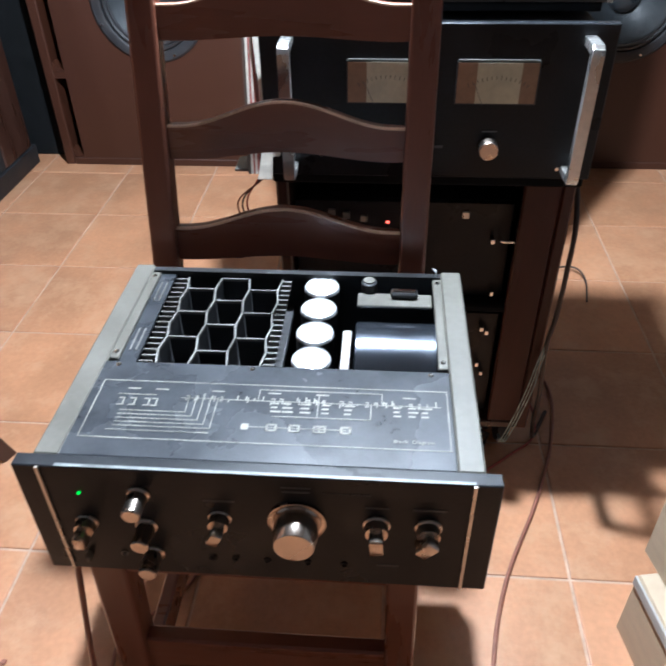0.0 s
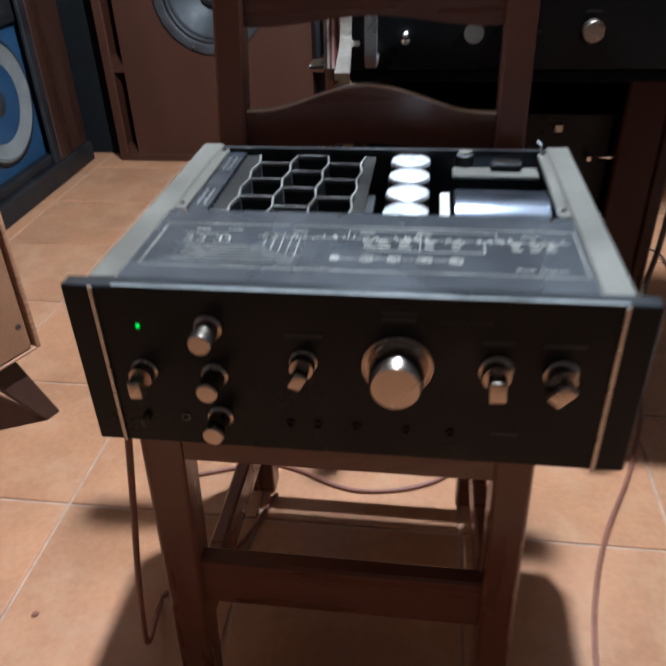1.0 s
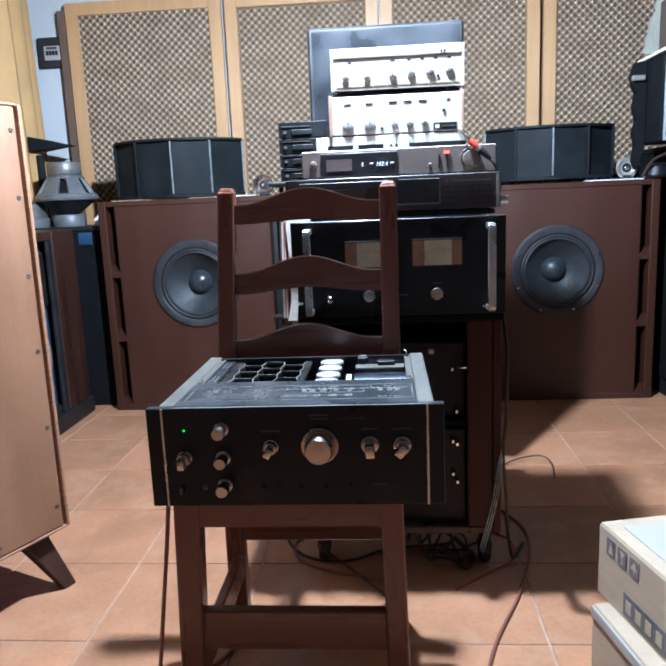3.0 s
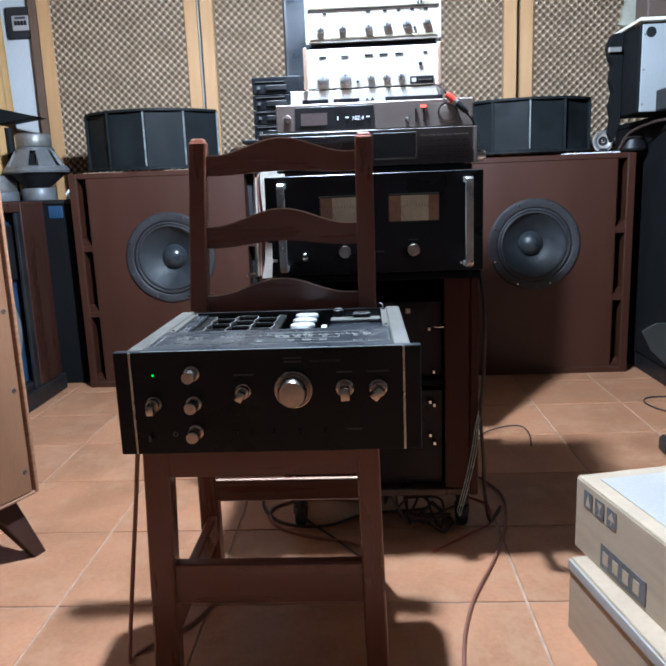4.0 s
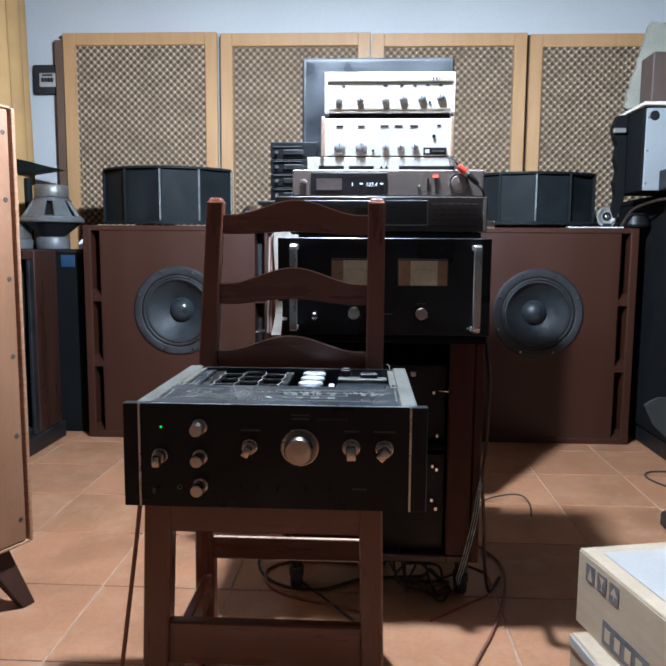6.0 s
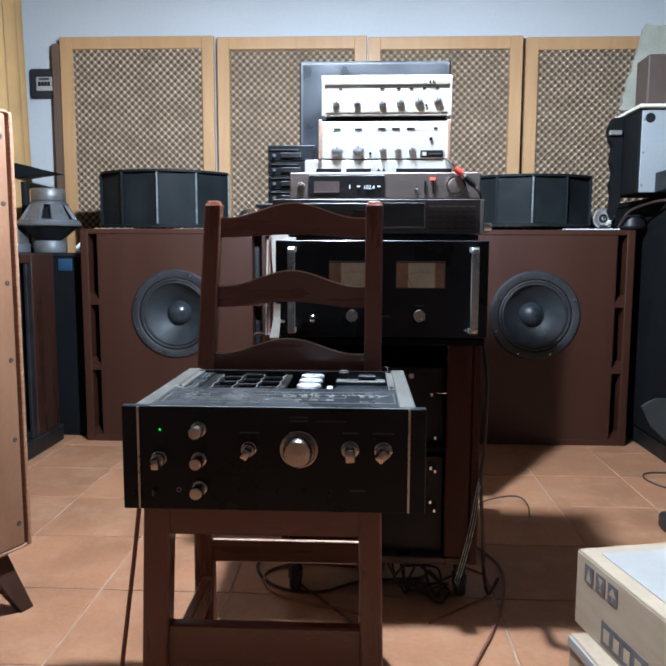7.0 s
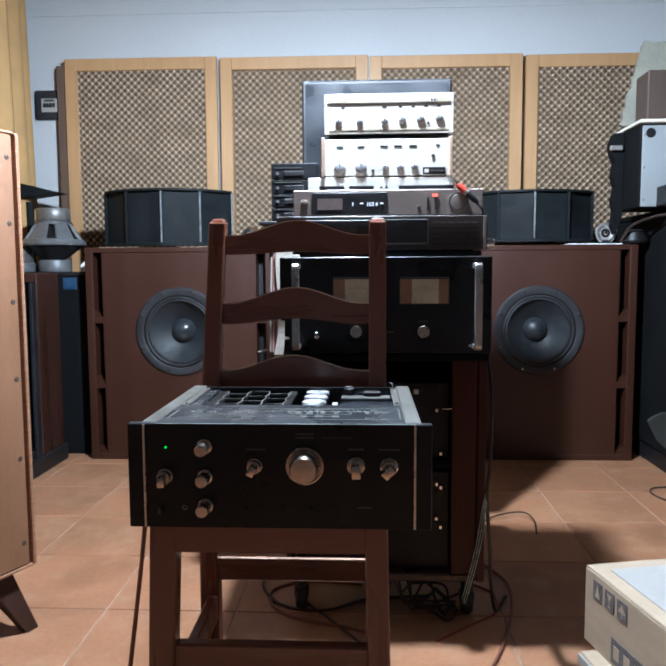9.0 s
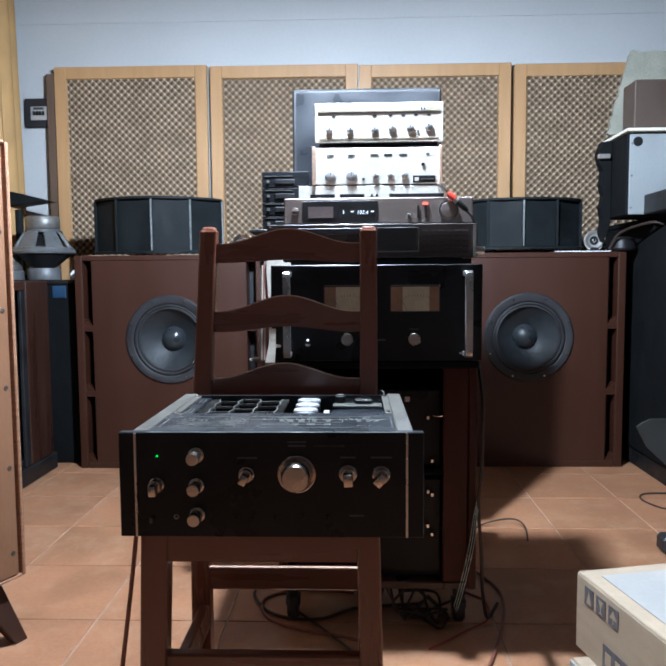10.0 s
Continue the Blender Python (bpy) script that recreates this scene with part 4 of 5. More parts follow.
for x0, x1 in ((0.058, 0.165), (0.2085, 0.3165)):
    z0, z1 = 0.794, 0.849
    mt = part("meter_frame", box(x0 - 0.002, x1 + 0.002, 0.5575, 0.5598, z0 - 0.002, z1 + 0.002, 0.0008), PLASTIC, pa)
    part("meter_card", box(x0 + 0.026, x1 - 0.022, 0.5560, 0.5573, z0, z1), METER, mt, "cream lit meter card")
    # Card ends carry the meter window's shade as a browner colour.
    part("card_end", box(x0, x0 + 0.026, 0.5562, 0.5573, z0, z1), METEREND, mt, "meter card end with shade in its brown colour")
    part("card_end", box(x1 - 0.022, x1, 0.5562, 0.5573, z0, z1), METEREND, mt, "meter card end with shade in its brown colour")
    bm = bmesh.new()
    for i in range(14):
        a = radians(60 + 60 * i / 13)
        xc, zc = (x0 + x1) / 2 + 0.002, z0 - 0.045
        box(-0.0004, 0.0004, 0.5555, 0.5559, 0.078, 0.083, bm=bm, m=at(xc, 0, zc) @ Matrix.Rotation(a - math.pi / 2, 4, "Y"))
    part("scale", bm, PRINTDIM, mt)
    part("needle", box(-0.0004, 0.0004, 0.5552, 0.5556, 0.047, 0.079, m=at(xc, 0, zc) @ Matrix.Rotation(radians(-24), 4, "Y")), INK, mt)
    part("lamp_line", box(x0, x1, 0.5564, 0.5590, z1 + 0.0025, z1 + 0.004), HEAT, mt)
for x in (0.109, 0.2605):
    m = at(x, 0.5598, 0.731) @ TO_FRONT
    k = part("knob", lathe([(0, 0), (0.0155, 0), (0.0155, 0.003), (0.0142, 0.005), (0.0138, 0.020), (0.0128, 0.0215), (0, 0.0218)], 36, m), KNOB, pa, "silver level knob", True)
part("toggle_switch", lathe([(0, 0), (0.006, 0), (0.006, 0.004), (0.0028, 0.006), (0.0036, 0.02), (0, 0.021)], 16, at(0.0195, 0.5598, 0.717) @ TO_FRONT @ Matrix.Rotation(radians(-35), 4, "X")), CHROME, pa, "bright toggle switch", True)
part("badge_bar", box(0.168, 0.196, 0.5588, 0.5598, 0.727, 0.7305), PRINTDIM, pa)
part("caption_bar", box(0.250, 0.271, 0.5588, 0.5598, 0.752, 0.754), PRINTDIM, pa)

# bracket and striped boards standing beside the power amplifier
br = thing("chassis_bracket", "worn white metal chassis bracket with tabs beside the power amplifier", "bracket", (-0.08, 0.55, 0.6785))
LEAN = Matrix(((1, 0, 0, 0), (0, 1, 0.18, -0.125), (0, 0, 1, 0), (0, 0, 0, 1)))
part("plate", prism([(-0.078, 0.6785), (-0.056, 0.6785), (-0.0545, 0.70), (-0.0535, 0.76), (-0.0545, 0.83), (-0.0535, 0.889), (-0.047, 0.8905), (-0.020, 0.8905), (-0.0205, 0.905), (-0.027, 0.9065), (-0.030, 0.9045), (-0.0385, 0.907), (-0.040, 0.9155), (-0.058, 0.917), (-0.0775, 0.9165), (-0.0765, 0.88), (-0.072, 0.83), (-0.0675, 0.77), (-0.069, 0.72)], 0.004, LEAN @ at(0, 0.549, 0), bev=0.0008), WORNWHITE, br)
for z in (0.855, 0.758, 0.716):
    part("tab", prism([(-0.0536, z - 0.0045), (-0.050, z - 0.0028), (-0.044, z - 0.0032), (-0.0418, z), (-0.044, z + 0.0032), (-0.050, z + 0.0028), (-0.0536, z + 0.0045)], 0.003, LEAN @ at(0, 0.5495, 0)), WORNWHITE, br)
part("base_ledge", box(-0.118, -0.050, 0.573, 0.62, 0.6785, 0.684, 0.001), HEAT, br)
for x, w, top, mat, words_ in ((-0.0925, 0.0040, 0.893, BOXWOOD, "brown layered edge"), (-0.0880, 0.0030, 0.900, WORNWHITE, "pale layered edge"), (-0.0842, 0.0022, 0.905, PINK, "faded red layered edge"), (-0.0815, 0.0030, 0.908, WORNWHITE, "pale layered edge"), (-0.0780, 0.0024, 0.911, PINK, "faded red layered edge")):
    part("edge_strip", box(x, x + w, 0.5545, 0.590, 0.6842, top, m=LEAN), mat, br, words_)

# compact disc player under the tuner
cd = black_unit("disc_player", "wide black disc player under the tuner", -0.076, 0.408, 0.600, 0.845, 0.913, 0.993, face=BRONZE)
part("tray", box(-0.045, 0.170, 0.596, 0.5995, 0.968, 0.984, 0.001), PLASTIC, cd)
part("window", box(0.178, 0.272, 0.5965, 0.5995, 0.931, 0.985, 0.001), CASE, cd)
part("window_edge", box(0.178, 0.272, 0.5955, 0.5995, 0.928, 0.9305), HEAT, cd)
part("window_edge", box(0.2725, 0.2745, 0.5955, 0.5995, 0.928, 0.986), HEAT, cd)
for j in range(5):
    for i in range(6):
        part("key", box(0.282 + i * 0.018, 0.297 + i * 0.018, 0.597, 0.5995, 0.926 + j * 0.0125, 0.9285 + j * 0.0125), HEAT if j == 4 else CASE, cd)
part("bright_edge", box(-0.070, 0.270, 0.5975, 0.5995, 0.9895, 0.992), HEAT, cd)
part("end_strip", box(0.399, 0.405, 0.596, 0.5995, 0.916, 0.990), ALU, cd, "silver end strip")
part("side_knob", lathe([(0, 0), (0.012, 0), (0.010, 0.02), (0, 0.021)], 16, at(0.409, 0.63, 0.93) @ TO_RIGHT), ALU, cd, smooth=True)
th = black_unit("equalizer", "thin black component between amplifier and disc player", -0.055, 0.398, 0.612, 0.845, 0.899, 0.9128)

# tuner
tn = thing("tuner", "bronze-grey tuner showing 102.4 on its display", "tuner", (0.182, 0.76, 0.993))
part("case", box(-0.036, 0.399, 0.640, 0.845, 0.999, 1.054, 0.002), CASE, tn)
part("front_panel", box(-0.038, 0.402, 0.628, 0.6395, 0.996, 1.056, 0.002), GREYFACE, tn, "bronze-grey front panel")
part("display", box(0.005, 0.181, 0.6262, 0.6278, 0.999, 1.049, 0.0005), PLASTIC, tn, "dark display window")
part("signal_window", box(0.018, 0.077, 0.6252, 0.6260, 1.010, 1.036), FADED, tn)
words("102.4", 0.0120, DIGITS, tn, at(0.145, 0.6255, 1.022) @ Matrix.Rotation(radians(90), 4, "X"), "digits", shear=0.15)
for x in (0.118, 0.165):
    part("digit_bar", box(x, x + 0.007, 0.6253, 0.6259, 1.023, 1.0255), DIGITS, tn)
part("digit_bar", box(0.100, 0.102, 0.6253, 0.6259, 1.019, 1.027), DIGITS, tn)
part("dial_ring", lathe([(0.0195, 0.0002), (0.0225, 0.0002), (0.0225, 0.002), (0.0195, 0.0025)], 40, at(0.3455, 0.628, 1.026) @ TO_FRONT, close=False), CHROME, tn)
part("dial", lathe([(0, 0.004), (0.017, 0.0035), (0.0192, 0.0005), (0, 0.0005)], 40, at(0.3455, 0.628, 1.026) @ TO_FRONT), GREYFACE, tn)
part("stereo_light", box(0.286, 0.298, 0.6262, 0.6278, 1.039, 1.044), LED_RED, tn, "red stereo light")
for x in (0.273, 0.291):
    part("slider_slot", box(x, x + 0.004, 0.6265, 0.6278, 1.008, 1.037), PLASTIC, tn)
part("push_button", box(0.250, 0.258, 0.622, 0.6278, 1.010, 1.019, 0.001), HEAT, tn)
part("power_knob", lathe([(0, 0.008), (0.007, 0.007), (0.0085, 0)], 16, at(-0.012, 0.628, 1.026) @ TO_FRONT), GREYFACE, tn)
for x in (0.0, 0.36):
    part("foot", box(x, x + 0.02, 0.66, 0.68, 0.993, 0.999), RUBBER, tn)

# pale preamplifier slab
sl = thing("preamplifier", "thin silver preamplifier with dark windows on the tuner", "amplifier", (0.17, 0.78, 1.056))
part("case", box(-0.003, 0.336, 0.668, 0.835, 1.058, 1.086, 0.002), CASE, sl)
part("front_panel", box(-0.006, 0.340, 0.657, 0.6675, 1.0565, 1.088, 0.001), CREAM, sl, "pale silver front panel")
for x0, x1 in ((0.021, 0.080), (0.092, 0.150), (0.209, 0.338)):
    part("window", box(x0, x1, 0.6555, 0.6568, 1.0575, 1.068), CASE, sl)
for x in (0.168, 0.180):
    part("arrow_key", prism([(x - 0.004, 1.062), (x + 0.004, 1.062), (x, 1.069)], 0.002, at(0, 0.655, 0)), CASE, sl)


def integrated(label, x0, x1, z0, z1, cheeks, knobs, dots, strip):
    a = thing("integrated_amplifier", label, "amplifier", ((x0 + x1) / 2, 0.78, z0), group="cream amplifiers in the stack")
    part("case", box(x0 + 0.008, x1 - 0.008, 0.670, 0.80, z0 + 0.004, z1 - 0.003, 0.002), CASE, a)
    part("front_panel", box(x0, x1, 0.657, 0.6695, z0 + 0.003, z1, 0.001), CREAM, a, "cream front panel")
    for x in (x0 + 0.03, x1 - 0.03):
        part("foot", box(x - 0.01, x + 0.01, 0.68, 0.70, z0, z0 + 0.004), RUBBER, a)
    if cheeks:
        for xa in (x0 - 0.0085, x1 + 0.0005):
            part("wood_cheek", box(xa, xa + 0.008, 0.653, 0.80, z0 + 0.001, z1 + 0.004, 0.001), CHAIR_EDGE, a, "wooden side cheek")
    for x, z, r, turn in knobs:
        m = at(x, 0.6568, z) @ TO_FRONT @ Matrix.Rotation(radians(turn), 4, "Z")
        k = part("knob", lathe([(0, 0), (r * 1.2, 0), (r * 1.2, 0.0008), (r * 1.1, 0.0022), (r * 0.95, 0.0027), (0, 0.0029)], 24, m), CAPTOP, a, smooth=True)
        part("pointer", box(-0.0008, 0.0008, 0.0, r * 0.9, 0.0027, 0.0032, m=m), CASE, k)
    for x, z, w in dots:
        part("caption_bar", box(x - w, x + w, 0.6565, 0.6569, z - 0.002, z + 0.002), CASE, a)
    for x, z, r in strip:
        part("socket", lathe([(0, 0.001), (r, 0.001), (r, 0)], 16, at(x, 0.6568, z) @ TO_FRONT), CASE, a)
    return a


mid = integrated("cream amplifier with wooden cheeks and five knobs", 0.035, 0.326, 1.0885, 1.176, True,
           [(0.070, 1.111, 0.011, 0), (0.120, 1.111, 0.011, 0), (0.177, 1.111, 0.0065, 3), (0.212, 1.111, 0.0065, 8), (0.245, 1.112, 0.0065, 10)],
           [(0.070, 1.158, 0.008), (0.120, 1.158, 0.008), (0.174, 1.159, 0.009), (0.207, 1.159, 0.009), (0.242, 1.159, 0.009), (0.300, 1.160, 0.004)],
           [(0.148, 1.103, 0.003), (0.289, 1.136, 0.004)])
part("label_plate", box(0.265, 0.318, 0.6560, 0.6568, 1.0935, 1.110, 0.0003), CASE, mid, "dark label plate")
part("label_mark", box(0.269, 0.279, 0.6555, 0.6559, 1.0975, 1.106), CREAM, mid)
part("label_line", box(0.284, 0.314, 0.6555, 0.6559, 1.1005, 1.1035), HEAT, mid)
up = integrated("cream amplifier with a row of lever knobs topping the stack", 0.034, 0.336, 1.1865, 1.280, False,
                [(0.068, 1.218, 0.0065, -14), (0.117, 1.218, 0.0065, 0), (0.175, 1.218, 0.0070, 2), (0.216, 1.221, 0.0075, 4), (0.259, 1.222, 0.0080, 8), (0.302, 1.224, 0.0080, 14)],
                [(0.078, 1.249, 0.004), (0.175, 1.250, 0.005), (0.212, 1.250, 0.004), (0.242, 1.250, 0.004), (0.272, 1.251, 0.004), (0.302, 1.251, 0.004)],
                [(0.277, 1.212, 0.003)])
part("name_strip", box(0.041, 0.329, 0.6562, 0.6568, 1.2600, 1.2695), METER, up, "pale strip along the top")
part("strip_edge", box(0.041, 0.329, 0.6562, 0.6568, 1.2562, 1.2574), CASE, up)
part("logo_plate", box(0.279, 0.296, 0.6555, 0.6561, 1.2602, 1.2690), CREAM, up)
for x in (0.283, 0.290):
    part("logo_mark", box(x, x + 0.004, 0.6550, 0.6554, 1.2615, 1.2680), CASE, up)
part("lower_strip", box(0.044, 0.326, 0.6564, 0.6568, 1.1965, 1.2), METER, up)
part("shelf_gap_panel", box(0.040, 0.330, 0.68, 0.80, 1.1768, 1.1862), CASE, up)

# dark panel standing behind the cream amplifiers
scr = thing("monitor", "black flat screen on a floor stand behind the cream amplifiers", "monitor", (0.165, 1.08, 0))
part("frame", box(-0.056, 0.381, 1.0675, 1.094, 0.787, 1.422, 0.006), CASE, scr)
part("screen", box(-0.044, 0.369, 1.0650, 1.0672, 0.805, 1.410), BLACK, scr)
part("stand", box(0.13, 0.20, 1.070, 1.092, 0.0145, 0.7865, 0.004), CASE, scr)
part("foot", box(0.02, 0.31, 1.055, 1.24, 0.0, 0.014, 0.004), CASE, scr)

# small stack of mini components
for i, (z0, z1) in enumerate(((0.995, 1.029), (1.030, 1.063), (1.064, 1.099), (1.100, 1.140))):
    u = thing("mini_component", "small black mini component in a stack beside the tuner", "audio component", (-0.045, 0.84, z0), group="stack of mini components")
    part("case", box(-0.106, 0.008 - (0.012 if i < 2 else 0), 0.775, 0.93, z0, z1 - 0.001, 0.002), CASE, u)
    part("front_panel", box(-0.108, 0.010 - (0.012 if i < 2 else 0), 0.765, 0.7745, z0, z1 - 0.001, 0.0015), BLACK, u)
    part("groove", box(-0.100, -0.030, 0.7635, 0.7648, z0 + 0.027, z0 + 0.0285), HEAT, u)
    part("drawer", box(-0.075, -0.025, 0.7625, 0.7648, z0 + 0.008, z0 + 0.020, 0.001), CASE, u)
    part("button", lathe([(0, 0.004), (0.004, 0.004), (0.004, 0)], 12, at(-0.092, 0.765, z0 + 0.014) @ TO_FRONT), HEAT, u)
tagged(part("equipment_board", box(-0.140, -0.0775, 0.76, 0.95, 0.985, 0.9945, 0.002), CASE), "black board carrying the mini components", "board")
for x, y in ((-0.132, 0.93),):
    tagged(part("board_post", box(x - 0.006, x + 0.006, y - 0.006, y + 0.006, 0.6785, 0.9848), CASE), "thin black post under the board", "post")

# red and black phono plug lying over the tuner's edge
pl = thing("phono_plug", "red and black phono plug hanging over the tuner", "plug", (0.352, 0.615, 1.045))
ax = (Vector((0.392, 0.612, 1.018)) - Vector((0.335, 0.622, 1.072))).normalized()
q = Matrix.Translation((0.343, 0.6195, 1.064)) @ ax.to_track_quat("Z", "Y").to_matrix().to_4x4()
part("sleeve", lathe([(0, 0), (0.006, 0), (0.0075, 0.004), (0.0075, 0.022), (0, 0.022)], 18, q), RED, pl, "red plug sleeve", True)
part("ring", lathe([(0.006, 0.022), (0.0072, 0.0222), (0.0072, 0.030), (0.006, 0.0302)], 18, q), GOLDLINE, pl)
part("sleeve", lathe([(0, 0.0305), (0.0072, 0.0305), (0.0068, 0.052), (0.004, 0.062), (0, 0.062)], 18, q), CASE, pl, "black plug sleeve", True)
part("cable", tube([(0.343, 0.6195, 1.064), (0.333, 0.622, 1.077), (0.322, 0.640, 1.088), (0.330, 0.700, 1.092)], 0.002, 7, 6), RUBBER, pl)
part("cable", tube([(0.383, 0.613, 1.024), (0.398, 0.610, 1.005), (0.412, 0.632, 0.965), (0.414, 0.70, 0.93), (0.408, 0.80, 0.90), (0.402, 0.90, 0.80), (0.398, 0.93, 0.684)], 0.0028, 7, 6), RUBBER, pl)

# ---- plywood cabinet on splayed legs ----
ANG = math.degrees(math.atan2(-0.913, -0.407))
cab = thing("plywood_cabinet", "bare plywood speaker cabinet on splayed dark legs seen from behind", "cabinet", (-0.670, 0.590, 0), ANG)
# own space: +x runs along the visible face from its far corner, -y goes back into the cabinet
part("body", box(0.012, 0.75, -0.42, -0.012, 0.172, 1.178, 0.006), PLY, cab)
part("back_board", box(0.020, 0.745, -0.0115, 0.0, 0.168, 1.182, 0.004), PLY, cab, "plywood board held by screws")
part("side_board", box(0.0, 0.0115, -0.42, 0.0, 0.160, 1.188, 0.005, seg=2), PLYEDGE, cab, "rounded cabinet edge")
part("bottom_board", box(0.0118, 0.75, -0.42, 0.0, 0.160, 0.1675, 0.002), PLYEDGE, cab)
part("top_board", box(0.0118, 0.75, -0.42, 0.0, 1.1825, 1.190, 0.003), PLYEDGE, cab)
for z in (0.225, 0.43, 0.62, 0.80, 0.98, 1.13):
    part("screw", lathe([(0, 0.0005), (0.0026, 0.0007), (0.0034, 0.0018), (0.0056, 0.0012), (0.0062, 0.0002)], 12, at(0.036, 0, z) @ Matrix.Rotation(radians(-90), 4, "X")), BOXWOOD, cab)
for x in (0.20, 0.42, 0.64):
    part("screw", lathe([(0, 0.0014), (0.0028, 0.0012), (0.0042, 0.0002)], 10, at(x, 0, 0.19) @ Matrix.Rotation(radians(-90), 4, "X")), BOXWOOD, cab)
for x, y, dx, dy in ((0.085, -0.06, -0.065, 0.045), (0.66, -0.06, 0.065, 0.045), (0.085, -0.36, -0.065, -0.045), (0.66, -0.36, 0.065, -0.045)):
    part("leg", slanted(x + dx, y + dy, 0.0, x, y, 0.1595, 0.034, 0.030, 0.075, 0.045, 0.004), DARKWOOD, cab, "dark tapered wooden leg")

# ---- blue-fronted studio monitor by the curtain ----
bs = thing("studio_monitor", "dark walnut studio monitor with blue baffle by the curtain", "loudspeaker", (-1.50, 1.62, 0))
part("plinth", box(-1.68, -1.262, 1.10, 2.13, 0, 0.075, 0.004), CASE, bs)
part("side_panel", box(-1.68, -1.268, 1.125, 1.165, 0.0755, 0.865, 0.004), DARKWOOD, bs)
part("side_panel", box(-1.68, -1.2855, 1.936, 2.105, 0.0755, 0.865, 0.004), DARKWOOD, bs)
part("front_stile", box(-1.285, -1.268, 1.8905, 2.105, 0.0755, 0.865, 0.004), DARKWOOD, bs)
part("top_panel", box(-1.68, -1.268, 1.1655, 1.8900, 0.825, 0.865, 0.004), DARKWOOD, bs)
part("back_panel", box(-1.68, -1.66, 1.1655, 1.9355, 0.0755, 0.8245), DARKWOOD, bs)
part("baffle", box(-1.36, -1.325, 1.1655, 1.9355, 0.0755, 0.8245), BLUE, bs, "blue painted baffle")
part("inner_frame", box(-1.285, -1.270, 1.848, 1.8900, 0.0755, 0.8245, 0.003), CASE, bs)
part("lower_frame", box(-1.324, -1.285, 1.1655, 1.9355, 0.0755, 0.105, 0.003), CASE, bs)
m = at(-1.3248, 1.68, 0.335) @ TO_RIGHT
wf = part("woofer_frame", lathe([(0.176, 0.0), (0.198, 0.0), (0.197, 0.008), (0.180, 0.010), (0.174, 0.004)], 48, m, close=False), CASE, bs, smooth=True)
part("cone", lathe([(0.186, 0.011), (0.176, 0.014), (0.164, 0.008), (0.06, -0.016)], 48, m, close=False), GREYCONE, wf, "grey paper cone", True)
part("dust_cap", lathe([(0.062, -0.014), (0.04, 0.004), (0, 0.012)], 32, m, close=False), DUST, wf, smooth=True)
part("mid_panel", box(-1.3245, -1.306, 1.36, 1.880, 0.545, 0.775, 0.006), CASE, bs, "black midrange panel")

# bare driver standing face down on the monitor
bd = thing("bare_driver", "grey bare loudspeaker driver standing on a magnet ring", "loudspeaker driver", (-1.385, 2.34, 0.8702))
C = at(-1.385, 2.34, 0.8702) @ Matrix.Diagonal((0.87, 0.87, 1.09, 1))
part("magnet_ring", lathe([(0.03, 0), (0.085, 0), (0.088, 0.006), (0.088, 0.046), (0.083, 0.052), (0.03, 0.052)], 40, C), BASKET, bd, smooth=True)
part("back_cone", lathe([(0.055, 0.0525), (0.070, 0.060), (0.150, 0.112), (0.158, 0.118)], 48, C, close=False), CASE, bd, smooth=True)
part("rim", lathe([(0.150, 0.112), (0.170, 0.116), (0.172, 0.124), (0.166, 0.130), (0.162, 0.139), (0.150, 0.144), (0.120, 0.146)], 48, C, close=False), BASKET, bd, smooth=True)
for i in range(6):
    a = 2 * math.pi * i / 6 + 0.3
    part("spoke", merge(bmesh.new(), slanted(0.138, 0, 0.142, 0.086, 0, 0.212, 0.022, 0.098, 0.018, 0.066), C @ Matrix.Rotation(a, 4, "Z")), BASKET, bd)
part("inner_cone", lathe([(0.125, 0.146), (0.058, 0.200)], 40, C, close=False), CASE, bd, smooth=True)
part("basket_neck", lathe([(0.055, 0.206), (0.093, 0.208), (0.096, 0.222), (0.055, 0.224)], 40, C), BASKET, bd, smooth=True)
part("magnet", lathe([(0, 0.2245), (0.088, 0.2245), (0.091, 0.230), (0.091, 0.272), (0.086, 0.278), (0, 0.278)], 40, C), HEAT, bd, smooth=True)
part("terminal", box(0.09, 0.105, -0.012, 0.012, 0.195, 0.215, 0.002, m=C @ Matrix.Rotation(0.1, 4, "Z")), CHROME, bd)

tagged(part("card_scrap", prism([(-1.262, 0.8705), (-1.225, 0.8705), (-1.232, 0.905), (-1.24, 0.93), (-1.258, 0.915), (-1.272, 0.90)], 0.003, at(0, 2.32, 0) @ Matrix.Rotation(radians(-3), 4, "X")), PAPER), "torn white card scrap beside the bare driver", "card")
sd = thing("magnet_driver", "grey round loudspeaker magnet lying beside the bare driver", "loudspeaker driver", (-1.56, 2.30, 0.8702))
C2 = at(-1.575, 2.30, 0.8702)
part("magnet_ring", lathe([(0, 0), (0.098, 0), (0.100, 0.004), (0.100, 0.040), (0.094, 0.046), (0, 0.046)], 40, C2), BASKET, sd, smooth=True)
part("pot", lathe([(0, 0.0465), (0.092, 0.0465), (0.094, 0.052), (0.094, 0.112), (0.088, 0.118), (0, 0.118)], 40, C2), HEAT, sd, smooth=True)

